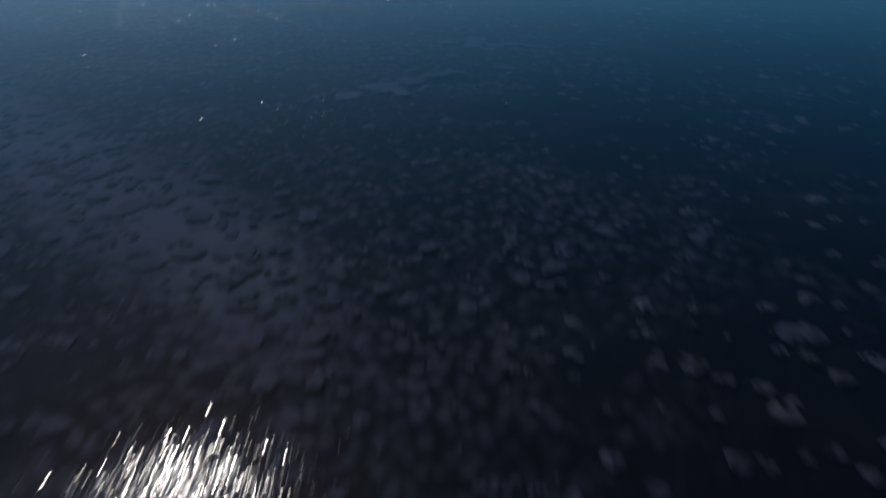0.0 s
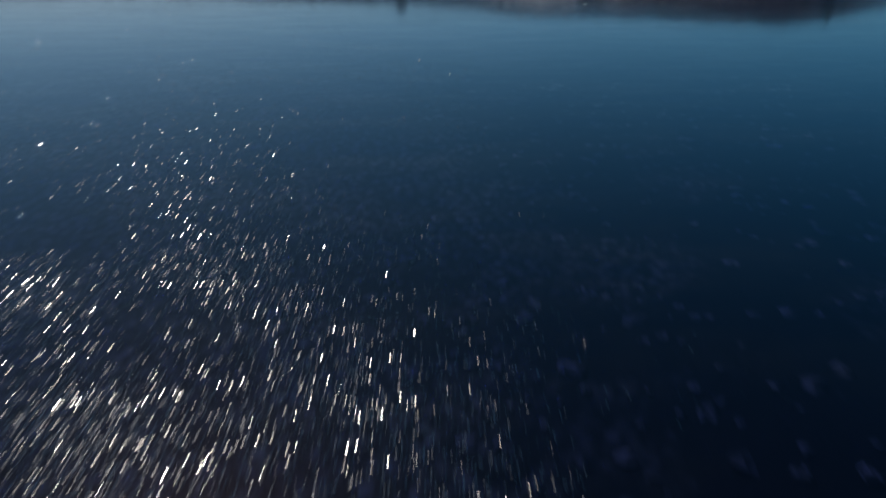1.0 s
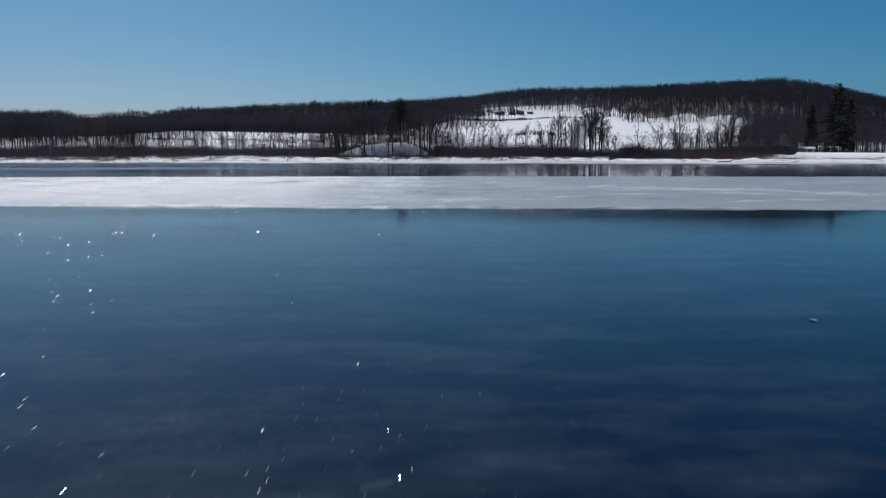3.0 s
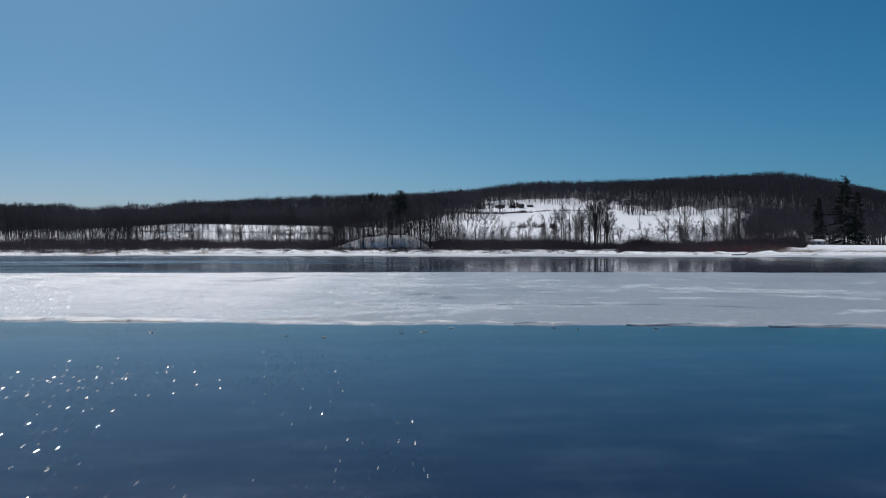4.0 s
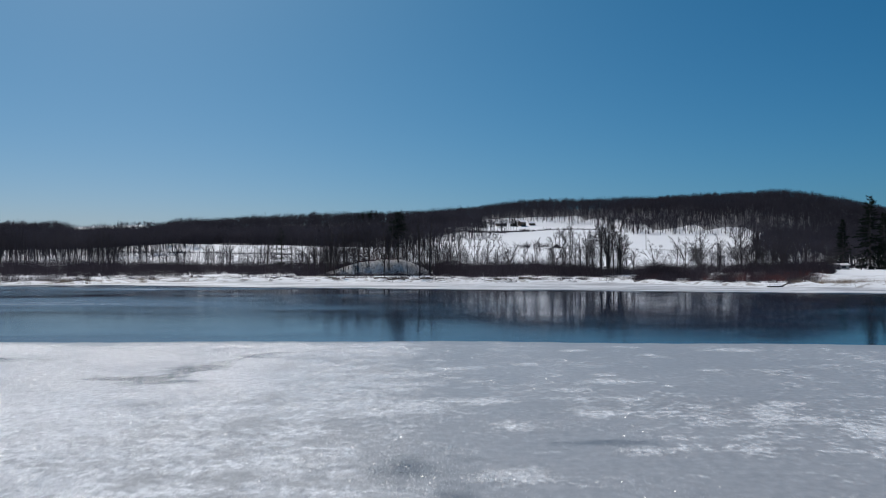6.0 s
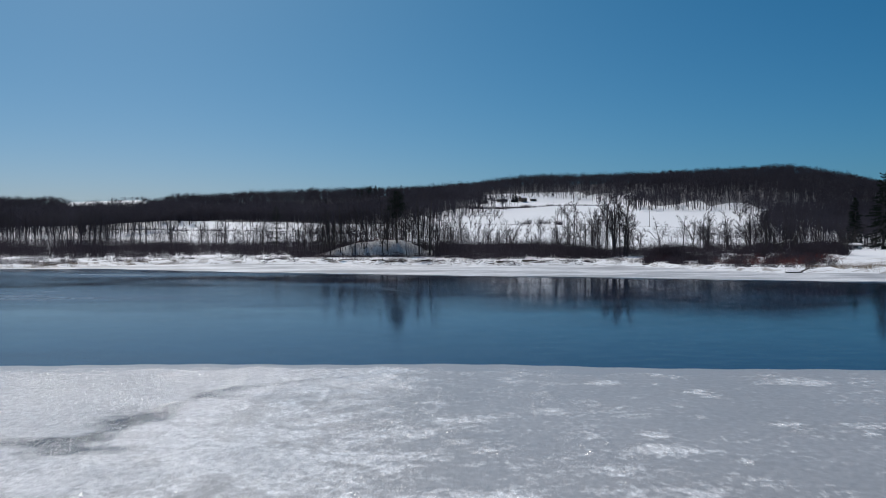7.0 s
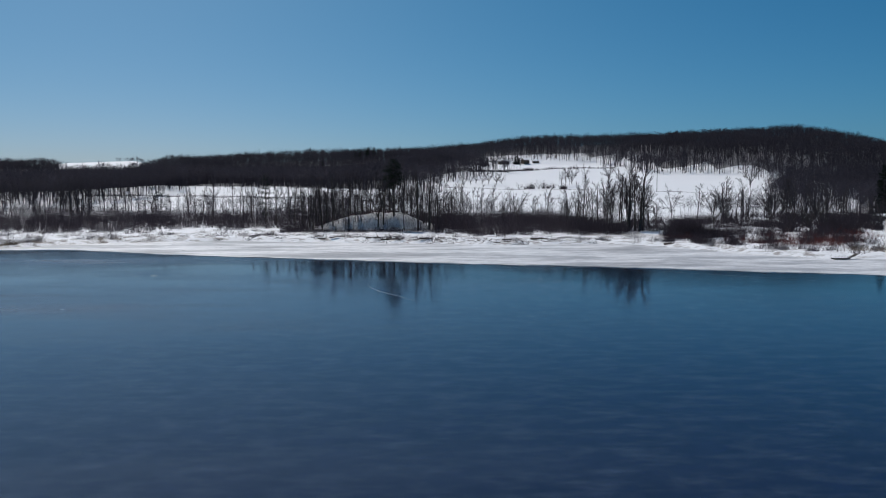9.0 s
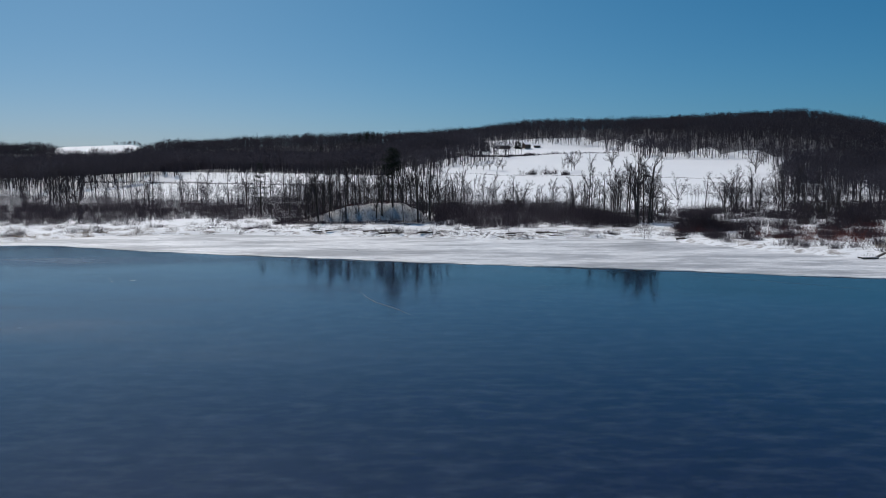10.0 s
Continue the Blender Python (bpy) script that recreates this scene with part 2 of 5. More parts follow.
def white_ice_material():
    """Rotten white ice: granular snow crust upstream, grey wet ice with scabs of snow downstream."""
    m, nt, b = material("rotten_white_ice", 0.3, 0, 0.5)
    pos = nt.nodes.new("ShaderNodeNewGeometry").outputs["Position"]

    def math_(op, x, y):
        n = nt.nodes.new("ShaderNodeMath")
        n.operation = op
        for sock, v in zip(n.inputs, (x, y)):
            if isinstance(v, (int, float)):
                sock.default_value = v
            else:
                nt.links.new(v, sock)
        return n.outputs[0]

    cover, wet = nt.nodes.new("ShaderNodeAttribute"), nt.nodes.new("ShaderNodeAttribute")
    cover.attribute_name, wet.attribute_name = "snow_cover", "wet"
    big = noise_node(nt, 0.16, 6, 0.6, pos, (0.6, 1.0, 1))
    mid = noise_node(nt, 0.75, 6, 0.58, pos, (0.75, 1.0, 1))
    coarse = noise_node(nt, 2.8, 7, 0.72, pos)
    fine = noise_node(nt, 22, 4, 0.7, pos)
    # patches of snow: the cover decides how much of the noise shows white
    lump = math_("ADD", math_("MULTIPLY", big.outputs[0], 0.38), math_("MULTIPLY", mid.outputs[0], 0.66))
    lump = math_("ADD", lump, math_("MULTIPLY", coarse.outputs[0], 0.60))
    amount = math_("ADD", lump, cover.outputs["Fac"])
    crust = ramp(nt, math_("MULTIPLY", amount, 0.5), [(0.485, (0, 0, 0)), (0.515, (0.5, 0.5, 0.5)), (0.555, (1, 1, 1))])
    grey = mix(nt, big.outputs[0], (0.28, 0.29, 0.31), (0.43, 0.435, 0.45))
    pores = ramp(nt, coarse.outputs[0], [(0.34, (0.72, 0.73, 0.75)), (0.52, (1.0, 1.0, 1.0)), (0.66, (1.32, 1.32, 1.32))])
    grey = mix(nt, 0.7, grey, pores.outputs[0], "MULTIPLY")
    snow = mix(nt, mid.outputs[0], (0.72, 0.73, 0.75), (0.94, 0.945, 0.95))
    grain = ramp(nt, coarse.outputs[0], [(0.36, (0.60, 0.62, 0.65)), (0.50, (0.96, 0.96, 0.97)), (0.62, (1.3, 1.3, 1.3))])
    grit = ramp(nt, fine.outputs[0], [(0.38, (0.6, 0.61, 0.63)), (0.62, (1.32, 1.32, 1.32))])
    snow = mix(nt, 0.75, snow, grain.outputs[0], "MULTIPLY")
    snow = mix(nt, 0.75, snow, grit.outputs[0], "MULTIPLY")
    col = mix(nt, crust.outputs[0], grey, snow)
    damp = ramp(nt, math_("ADD", wet.outputs["Fac"], math_("MULTIPLY", math_("SUBTRACT", mid.outputs[0], 0.5), 1.5)), [(0.22, (0, 0, 0)), (0.8, (0.95, 0.95, 0.95))])
    col = mix(nt, damp.outputs[0], col, (0.10, 0.115, 0.135))
    nt.links.new(col, b.inputs["Base Color"])
    r = ramp(nt, crust.outputs[0], [(0.0, (0.34, 0.34, 0.34)), (1.0, (0.17, 0.17, 0.17))])
    nt.links.new(r.outputs[0], b.inputs["Roughness"])
    # refrozen lumps, rougher where more old snow lies
    lumps = noise_node(nt, 7.5, 4, 0.62, pos)
    rise = math_("MULTIPLY", cover.outputs["Fac"], 4.2)
    k = bump(nt, b, coarse.outputs[0], 0.45, 0.035)
    k = bump(nt, b, crust.outputs[0], 0.3, 0.03, k)
    k = bump(nt, b, math_("MULTIPLY", lumps.outputs[0], rise), 1.0, 0.045, k)
    bump(nt, b, math_("MULTIPLY", fine.outputs[0], rise), 1.0, 0.022, k)
    return m


def rim_material():
    """Bare grey ice along the rim, nearly without snow."""
    m, nt, b = material("bare_rim_ice", 0.35, 0, 0.5)
    n1, n2 = noise_node(nt, 0.5, 5, 0.6), noise_node(nt, 9, 4, 0.6)
    c = mix(nt, n1.outputs[0], (0.29, 0.305, 0.33), (0.36, 0.37, 0.39))
    r = ramp(nt, n2.outputs[0], [(0.35, (0.9, 0.9, 0.9)), (0.65, (1.08, 1.08, 1.08))])
    nt.links.new(mix(nt, 1.0, c, r.outputs[0], "MULTIPLY"), b.inputs["Base Color"])
    bump(nt, b, n2.outputs[0], 0.2, 0.01)
    return m


def shore_ice_material():
    """Shore ice, half bare and grey, half under wind-drawn snow."""
    m, nt, b = material("snowy_shore_ice", 0.5, 0, 0.4)
    pos = nt.nodes.new("ShaderNodeNewGeometry").outputs["Position"]
    big = noise_node(nt, 0.09, 8, 0.68, pos, (0.35, 1.0, 1))
    mid = noise_node(nt, 0.5, 7, 0.68, pos, (0.5, 1.2, 1))
    fine = noise_node(nt, 4.0, 5, 0.65, pos)
    c = ramp(nt, big.outputs[0], [(0.38, (0.34, 0.345, 0.36)), (0.47, (0.50, 0.50, 0.515)), (0.52, (0.68, 0.68, 0.695)), (0.62, (0.82, 0.82, 0.83))])
    g = ramp(nt, mid.outputs[0], [(0.36, (0.74, 0.74, 0.75)), (0.54, (1.0, 1.0, 1.0)), (0.64, (1.12, 1.12, 1.12))])
    f = ramp(nt, fine.outputs[0], [(0.35, (0.88, 0.88, 0.88)), (0.65, (1.08, 1.08, 1.08))])
    col = mix(nt, 1.0, c.outputs[0], g.outputs[0], "MULTIPLY")
    nt.links.new(mix(nt, 1.0, col, f.outputs[0], "MULTIPLY"), b.inputs["Base Color"])
    bump(nt, b, mid.outputs[0], 0.4, 0.06)
    return m


M_GROUND = ground_material()
M_WATER = water_material()
M_WHITE_ICE = white_ice_material()
M_RIM = rim_material()
M_SHORE_ICE = shore_ice_material()
M_BARK = plain("dark_bark", (0.03, 0.027, 0.026), (0.07, 0.06, 0.055), 2.0, 0.95, 0.02)
M_TWIG = twig_material("bare_twigs", (0.030, 0.027, 0.032), (0.060, 0.054, 0.060), 0.2)
# paler and bluer than the near twigs: distance haze put into the colour
M_FAR_TWIG = twig_material("hazed_forest_twigs", (0.040, 0.038, 0.049), (0.056, 0.053, 0.067), 0.5)
M_BRUSH = twig_material("dark_brush", (0.034, 0.029, 0.037), (0.067, 0.056, 0.068))
M_RED = twig_material("red_dogwood", (0.085, 0.028, 0.025), (0.15, 0.045, 0.038))
M_GRASS = twig_material("dry_reeds", (0.17, 0.135, 0.10), (0.30, 0.245, 0.185))
M_NEEDLE = twig_material("pine_needles", (0.007, 0.012, 0.009), (0.018, 0.028, 0.018))
M_STONE = plain("river_stone", (0.12, 0.12, 0.112), (0.34, 0.335, 0.31), 2.0, 0.7, 0.01)
M_LOG = plain("wet_driftwood", (0.05, 0.04, 0.03), (0.13, 0.10, 0.08), 3.0, 0.8, 0.02)
M_WALL = plain("weathered_grey_siding", (0.30, 0.29, 0.27), (0.40, 0.38, 0.35), 2.0, 0.85)
M_BROWN = plain("brown_siding", (0.09, 0.06, 0.045), (0.14, 0.10, 0.07), 2.0, 0.85)
M_SHADED_FLOOR = plain("shaded_wood_floor", (0.08, 0.08, 0.085), (0.28, 0.28, 0.295), 0.05, 0.9)
M_MOUND = plain("snow_duff_and_shade", (0.36, 0.345, 0.33), (0.88, 0.87, 0.87), 0.9, 0.85, 0.05)
M_ROOF_SNOW = plain("roof_snow", (0.80, 0.81, 0.84), (0.88, 0.88, 0.9), 1.0, 0.8)
M_DARK = plain("dark_glass", (0.02, 0.022, 0.025), (0.03, 0.032, 0.035), 1.0, 0.15, 0, 0.5)
M_PLANK = plain("grey_plank", (0.10, 0.09, 0.08), (0.20, 0.18, 0.16), 3.0, 0.85, 0.004)
M_METAL = plain("galvanised_pipe", (0.25, 0.26, 0.27), (0.38, 0.39, 0.40), 4.0, 0.45, 0, 0.5, 0.8)


# ---- helpers for meshes ----
def mesh_of(name, verts, faces, mat, smooth=False):
    me = bpy.data.meshes.new(name)
    me.from_pydata(verts, [], faces)
    me.materials.append(mat)
    if smooth:
        me.polygons.foreach_set("use_smooth", [True] * len(me.polygons))
    me.update()
    return me


def tri_mesh(name, tris, mat):
    """A mesh from an array (n, 3, 3) of loose triangles."""
    n = len(tris)
    me = bpy.data.meshes.new(name)
    me.vertices.add(n * 3)
    me.vertices.foreach_set("co", np.ascontiguousarray(tris, dtype=np.float32).ravel())
    me.loops.add(n * 3)
    me.loops.foreach_set("vertex_index", np.arange(n * 3, dtype=np.int32))
    me.polygons.add(n)
    me.polygons.foreach_set("loop_start", np.arange(0, n * 3, 3, dtype=np.int32))
    me.materials.append(mat)
    me.update(calc_edges=True)
    return me


def part(name, bm, mat, parent, label=""):
    """One mesh object under a thing, from a bmesh or a ready mesh."""
    if isinstance(bm, bmesh.types.BMesh):
        me = bpy.data.meshes.new(name)
        bm.to_mesh(me)
        bm.free()
        me.materials.append(mat)
    else:
        me = bm
    ob = new(name, me)
    ob.parent = parent
    return tagged(ob, label)


def box(bm, size, at=(0, 0, 0), turn=None, bevel=0.0):
    m = Matrix.Translation(at) @ (turn or Matrix()) @ Matrix.Diagonal((*size, 1))
    v = bmesh.ops.create_cube(bm, size=1, matrix=m)["verts"]
    if bevel:
        e = list({e for x in v for e in x.link_edges})
        bmesh.ops.bevel(bm, geom=e, offset=bevel, segments=1, affect="EDGES")
    return bm


def box_part(name, size, at, mat, parent, label="", turn=None, bevel=0.0):
    return part(name, box(bmesh.new(), size, at, turn, bevel), mat, parent, label)


def tubes(segs):
    """Verts and faces of tapered tubes, from (p0, p1, r0, r1, sides)."""
    vs, fs = [], []
    for p0, p1, r0, r1, k in segs:
        d = (p1 - p0)
        if d.length < 1e-6:
            continue
        d.normalize()
        u = d.orthogonal().normalized()
        w = d.cross(u)
        o = len(vs)
        for p, r in ((p0, r0), (p1, r1)):
            for i in range(k):
                a = 2 * math.pi * i / k
                vs.append(p + u * (r * math.cos(a)) + w * (r * math.sin(a)))
        for i in range(k):
            j = (i + 1) % k
            fs.append((o + i, o + j, o + k + j, o + k + i))
    return vs, fs


# ---- the lie of the land ----
RIDGE_X = np.array([-1200, -650, -545, -505, -430, -402, -385, -340, -284, -208, -132, 8, 134, 250, 402, 500, 556, 610, 900, 1600], float)
RIDGE_Z = np.array([49, 49, 51, 24, 26, 38, 50, 54.5, 56.5, 60, 62.5, 65, 81, 82, 88.5, 95.5, 86, 69, 46, 40], float)
EDGE_X = np.array([-400, -160, -113, -93, -78, -58, -41, -21, 0, 16, 32, 44, 55, 63, 72, 84, 130, 400], float)
EDGE_Y = np.array([262, 240, 233, 234.5, 232.5, 222, 215, 207.7, 200, 195, 190, 186, 181.5, 179.5, 175, 172, 162, 130], float)
BANK_X = np.array([-400, -160, -105, -97, -91, -82, -54, -23, 0, 17, 33, 50, 57, 62, 67, 73, 85, 100, 130, 400], float)
BANK_Y = np.array([270, 249, 242, 243, 252, 260, 264, 256, 250, 243, 248, 245, 231, 222, 214, 206, 202, 197, 190, 165], float)
RISE_Y = np.array([250, 300, 450, 500, 560, 610, 700, 750, 800, 900], float)
RISE_Z = np.array([0.6, 1.5, 3.4, 6.6, 13, 18.2, 29.2, 36, 43.4, 49.8], float)
LEFT_Z = np.array([0.6, 1.4, 2.8, 8.0, 16.0, 17.0, 20, 21.5, 23, 26], float)
LOW_Z = np.array([0.6, 1.4, 2.3, 4.0, 6, 6.5, 8, 9.5, 11, 14], float)


def land(x, y):
    """Height of the ground, for arrays."""
    x, y = np.asarray(x, float), np.asarray(y, float)
    bank = np.interp(x, BANK_X, BANK_Y)
    t = np.clip((x + 120) / 140, 0, 1)
    t = t * t * (3 - 2 * t)
    g = np.clip((x + 370) / 180, 0, 1)
    left = np.interp(y, RISE_Y, LEFT_Z) * g + np.interp(y, RISE_Y, LOW_Z) * (1 - g)
    up = np.interp(y, RISE_Y, RISE_Z) * t + left * (1 - t)
    ridge = np.interp(x, RIDGE_X, RIDGE_Z)
    # the valley floor falls gently downstream
    up = up - 0.0166 * np.clip(x, -500, 250) * np.clip((y - 300) / 150, 0, 1)
    up = up - 24 * np.clip((x - 380) / 120, 0, 1) * np.clip((y - 560) / 180, 0, 1)
    y0 = 890 - 150 * np.clip((x - 190) / 110, 0, 1)
    k = np.clip((y - y0) / (1055 - y0), 0, 1)
    up = up * (1 - k) + ridge * k
    far = np.clip((y - 1150) / 500, 0, 1) * np.clip((-300 - x) / 300, 0, 1)
    back = np.clip((y - 1150) / 600, 0, 1) * np.clip((x + 600) / 300, 0, 1)
    reach = y - 82
    far = far * np.clip((x + 0.565 * reach) / (0.04 * reach + 1), 0, 1) * np.clip((-0.375 * reach - x) / (0.04 * reach + 1), 0, 1)
    up = up + far * (39 + 0.03 * (x + 800)) - back * 45
    roll_ = 0.6 * np.sin(x * 0.05 + 1.3) * np.sin(y * 0.043) + 0.25 * np.sin(x * 0.21 + y * 0.1) * np.sin(y * 0.17 + 2)
    up = up + roll_ * np.clip((y - 270) / 100, 0, 1)
    rt = np.clip((x - 95) / 45, 0, 1) * np.clip((y - 235) / 95, 0, 1) * np.clip((560 - y) / 150, 0, 1)
    up = up + 1.2 * rt
    # the snow-covered mound near the bank
    dome = np.interp(x, [-44, -39, -33, -27, -20, -13.5, -9, -5, -1], [0, 0.10, 0.46, 0.80, 0.95, 1.0, 0.84, 0.5, 0])
    crest = np.clip(np.minimum((y - 293.0) / 6.0, (316 - y) / 11.0), 0, 1)
    crest = crest * (1.6 - 0.6 * crest)
    up = up + dome * (5.3 * crest + 0.35 * np.sin(x * 0.9 + y * 0.5) * np.sin(y * 0.8) * crest)
    s = np.clip((y - bank + 1.0) / 4.5, 0, 1)
    s = s * s * (3 - 2 * s)
    # river bed: stony shallows near the start, deeper out
    bed = np.interp(y, [-60, -30, -14, -4, 4, 14, 26, 45, 180], [6, 0.6, -0.45, -0.62, -0.8, -1.2, -2.0, -2.6, -2.6])
    bed = bed + 0.10 * np.sin(x * 1.1 + 0.4 * y) * np.sin(y * 0.9) + 0.12 * np.sin(x * 0.43 + 2) * np.sin(0.5 * y + x * 0.2)
    edge = np.interp(x, EDGE_X, EDGE_Y)
    near = np.clip((y - edge + 30) / 30, 0, 1)
    bed = np.where(y > 100, bed * (1 - near) - 0.25 * near, bed)
    bumps = 2.2 * (0.10 * np.sin(x * 1.7 + y * 0.6) * np.sin(y * 1.3) + 0.12 * np.sin(x * 0.8 - y * 0.9 + 1)) * np.exp(-((y - bank - 3) / 9.0) ** 2)
    return np.where(y > 100, bed * (1 - s) + (up + bumps) * s, bed)


def height(x, y):
    return float(land(np.array([x]), np.array([y]))[0])


def sheet(name, xs, ys, z, mat):
    """A grid over xs, ys with heights z(X, Y)."""
    X, Y = np.meshgrid(xs, ys)
    Z = z(X, Y)
    ny, nx = X.shape
    me = bpy.data.meshes.new(name)
    co = np.stack([X, Y, Z], -1).reshape(-1, 3)
    idx = np.arange(nx * ny).reshape(ny, nx)
    q = np.stack([idx[:-1, :-1], idx[:-1, 1:], idx[1:, 1:], idx[1:, :-1]], -1).reshape(-1, 4)
    me.vertices.add(len(co))
    me.vertices.foreach_set("co", co.astype(np.float32).ravel())
    me.loops.add(q.size)
    me.loops.foreach_set("vertex_index", q.astype(np.int32).ravel())
    me.polygons.add(len(q))
    me.polygons.foreach_set("loop_start", np.arange(0, q.size, 4, dtype=np.int32))
    me.polygons.foreach_set("use_smooth", np.ones(len(q), bool))
    me.materials.append(mat)
    me.update(calc_edges=True)
    return new(name, me)


def spaced(*runs):
    out = []
    for a, b, step in runs:
        out += list(np.arange(a, b, step))
    return np.array(out)


gx = spaced((-4500, -800, 150), (-800, -200, 20), (-200, -24, 3.2), (-24, 24, 0.8), (24, 200, 3.2), (200, 800, 20), (800, 4501, 150))
gy = spaced((-600, -40, 40), (-40, -14, 2), (-14, 34, 0.8), (34, 180, 4), (180, 330, 1.2), (330, 1200, 8), (1200, 4600, 80))


def crusted(X, Y):
    """The land with a broken snow crust along the bank."""
    r = np.random.RandomState(9)
    bank = np.interp(X, BANK_X, BANK_Y)
    Z = land(X, Y)
    return Z + np.where(Y > 100, r.normal(0, 0.16, X.shape) * np.exp(-((Y - bank - 4) / 6.0) ** 2), 0)


def in_field(x, y):
    """The open snow fields of the slope, which have no trees."""
    a = (x > 5) & (x < np.minimum(165 + (y - 450) * 0.6, 288)) & (y > 425) & (y < np.where(x < 196, 805, 752))
    a &= (y < 640 + (x - 5) * 1.6)
    b = (x > -300) & (x < 30) & (y > 440) & (y < 547 + np.clip((x + 150) * 1.6, -96, 0))
    c = (x > 45) & (x < 190) & (y > 770) & (y < 918)
    d = (x > -0.528 * (y - 82)) & (x < -0.388 * (y - 82)) & (y > 1140)
    return a | b | c | d


def deep(x, y, d=55):
    """Far enough inside the woods to be out of sight of the fields."""
    out = np.ones(np.shape(x), bool)
    for dx, dy in ((0, d), (0, d * 0.45), (-d, 0), (-d * 0.5, d * 0.5), (d * 0.5, d * 0.5), (d * 0.6, 0)):
        out &= ~in_field(x + dx, y - dy)
    return out


ground = tagged(sheet("ground", gx, gy, crusted, M_GROUND), "snow-covered valley land and stony river bed", "ground", kind="structure")

# snow floor of the deep woods painted grey for the close trees' shade
ground.data.materials.append(M_SHADED_FLOOR)
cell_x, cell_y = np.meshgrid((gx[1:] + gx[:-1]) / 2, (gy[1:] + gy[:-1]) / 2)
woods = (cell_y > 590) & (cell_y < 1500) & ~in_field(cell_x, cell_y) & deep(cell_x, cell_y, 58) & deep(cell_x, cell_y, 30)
# mound snow mottled with duff; the twigs' shade is mixed into its colour
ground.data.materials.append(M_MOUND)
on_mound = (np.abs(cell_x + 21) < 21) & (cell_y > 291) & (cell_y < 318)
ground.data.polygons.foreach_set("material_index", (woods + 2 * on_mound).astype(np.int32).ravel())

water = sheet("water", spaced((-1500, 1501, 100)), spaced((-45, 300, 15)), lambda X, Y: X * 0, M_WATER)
water.visible_shadow = False
tagged(water, "still blue river under thin clear ice", "river", kind="structure")


def near_edge(x):
    return np.interp(x, [-400, -60, -20, -9, -6, -3, 1, 6, 12, 24, 60, 400], [66, 59, 56, 55.1, 54.3, 53.8, 53.6, 53.3, 52.7, 51.3, 47, 20]) + 0.12 * np.sin(x * 1.3) * np.sin(x * 0.37 + 1) + 0.07 * np.sin(x * 4.1)


def far_edge(x):
    return np.interp(x, [-400, -60, -24, 0, 10, 24, 34, 60, 400], [112, 102, 100.6, 100.5, 99.2, 97.9, 96.5, 93, 60]) + 0.2 * np.sin(x * 0.31) + 0.10 * np.sin(x * 1.7)


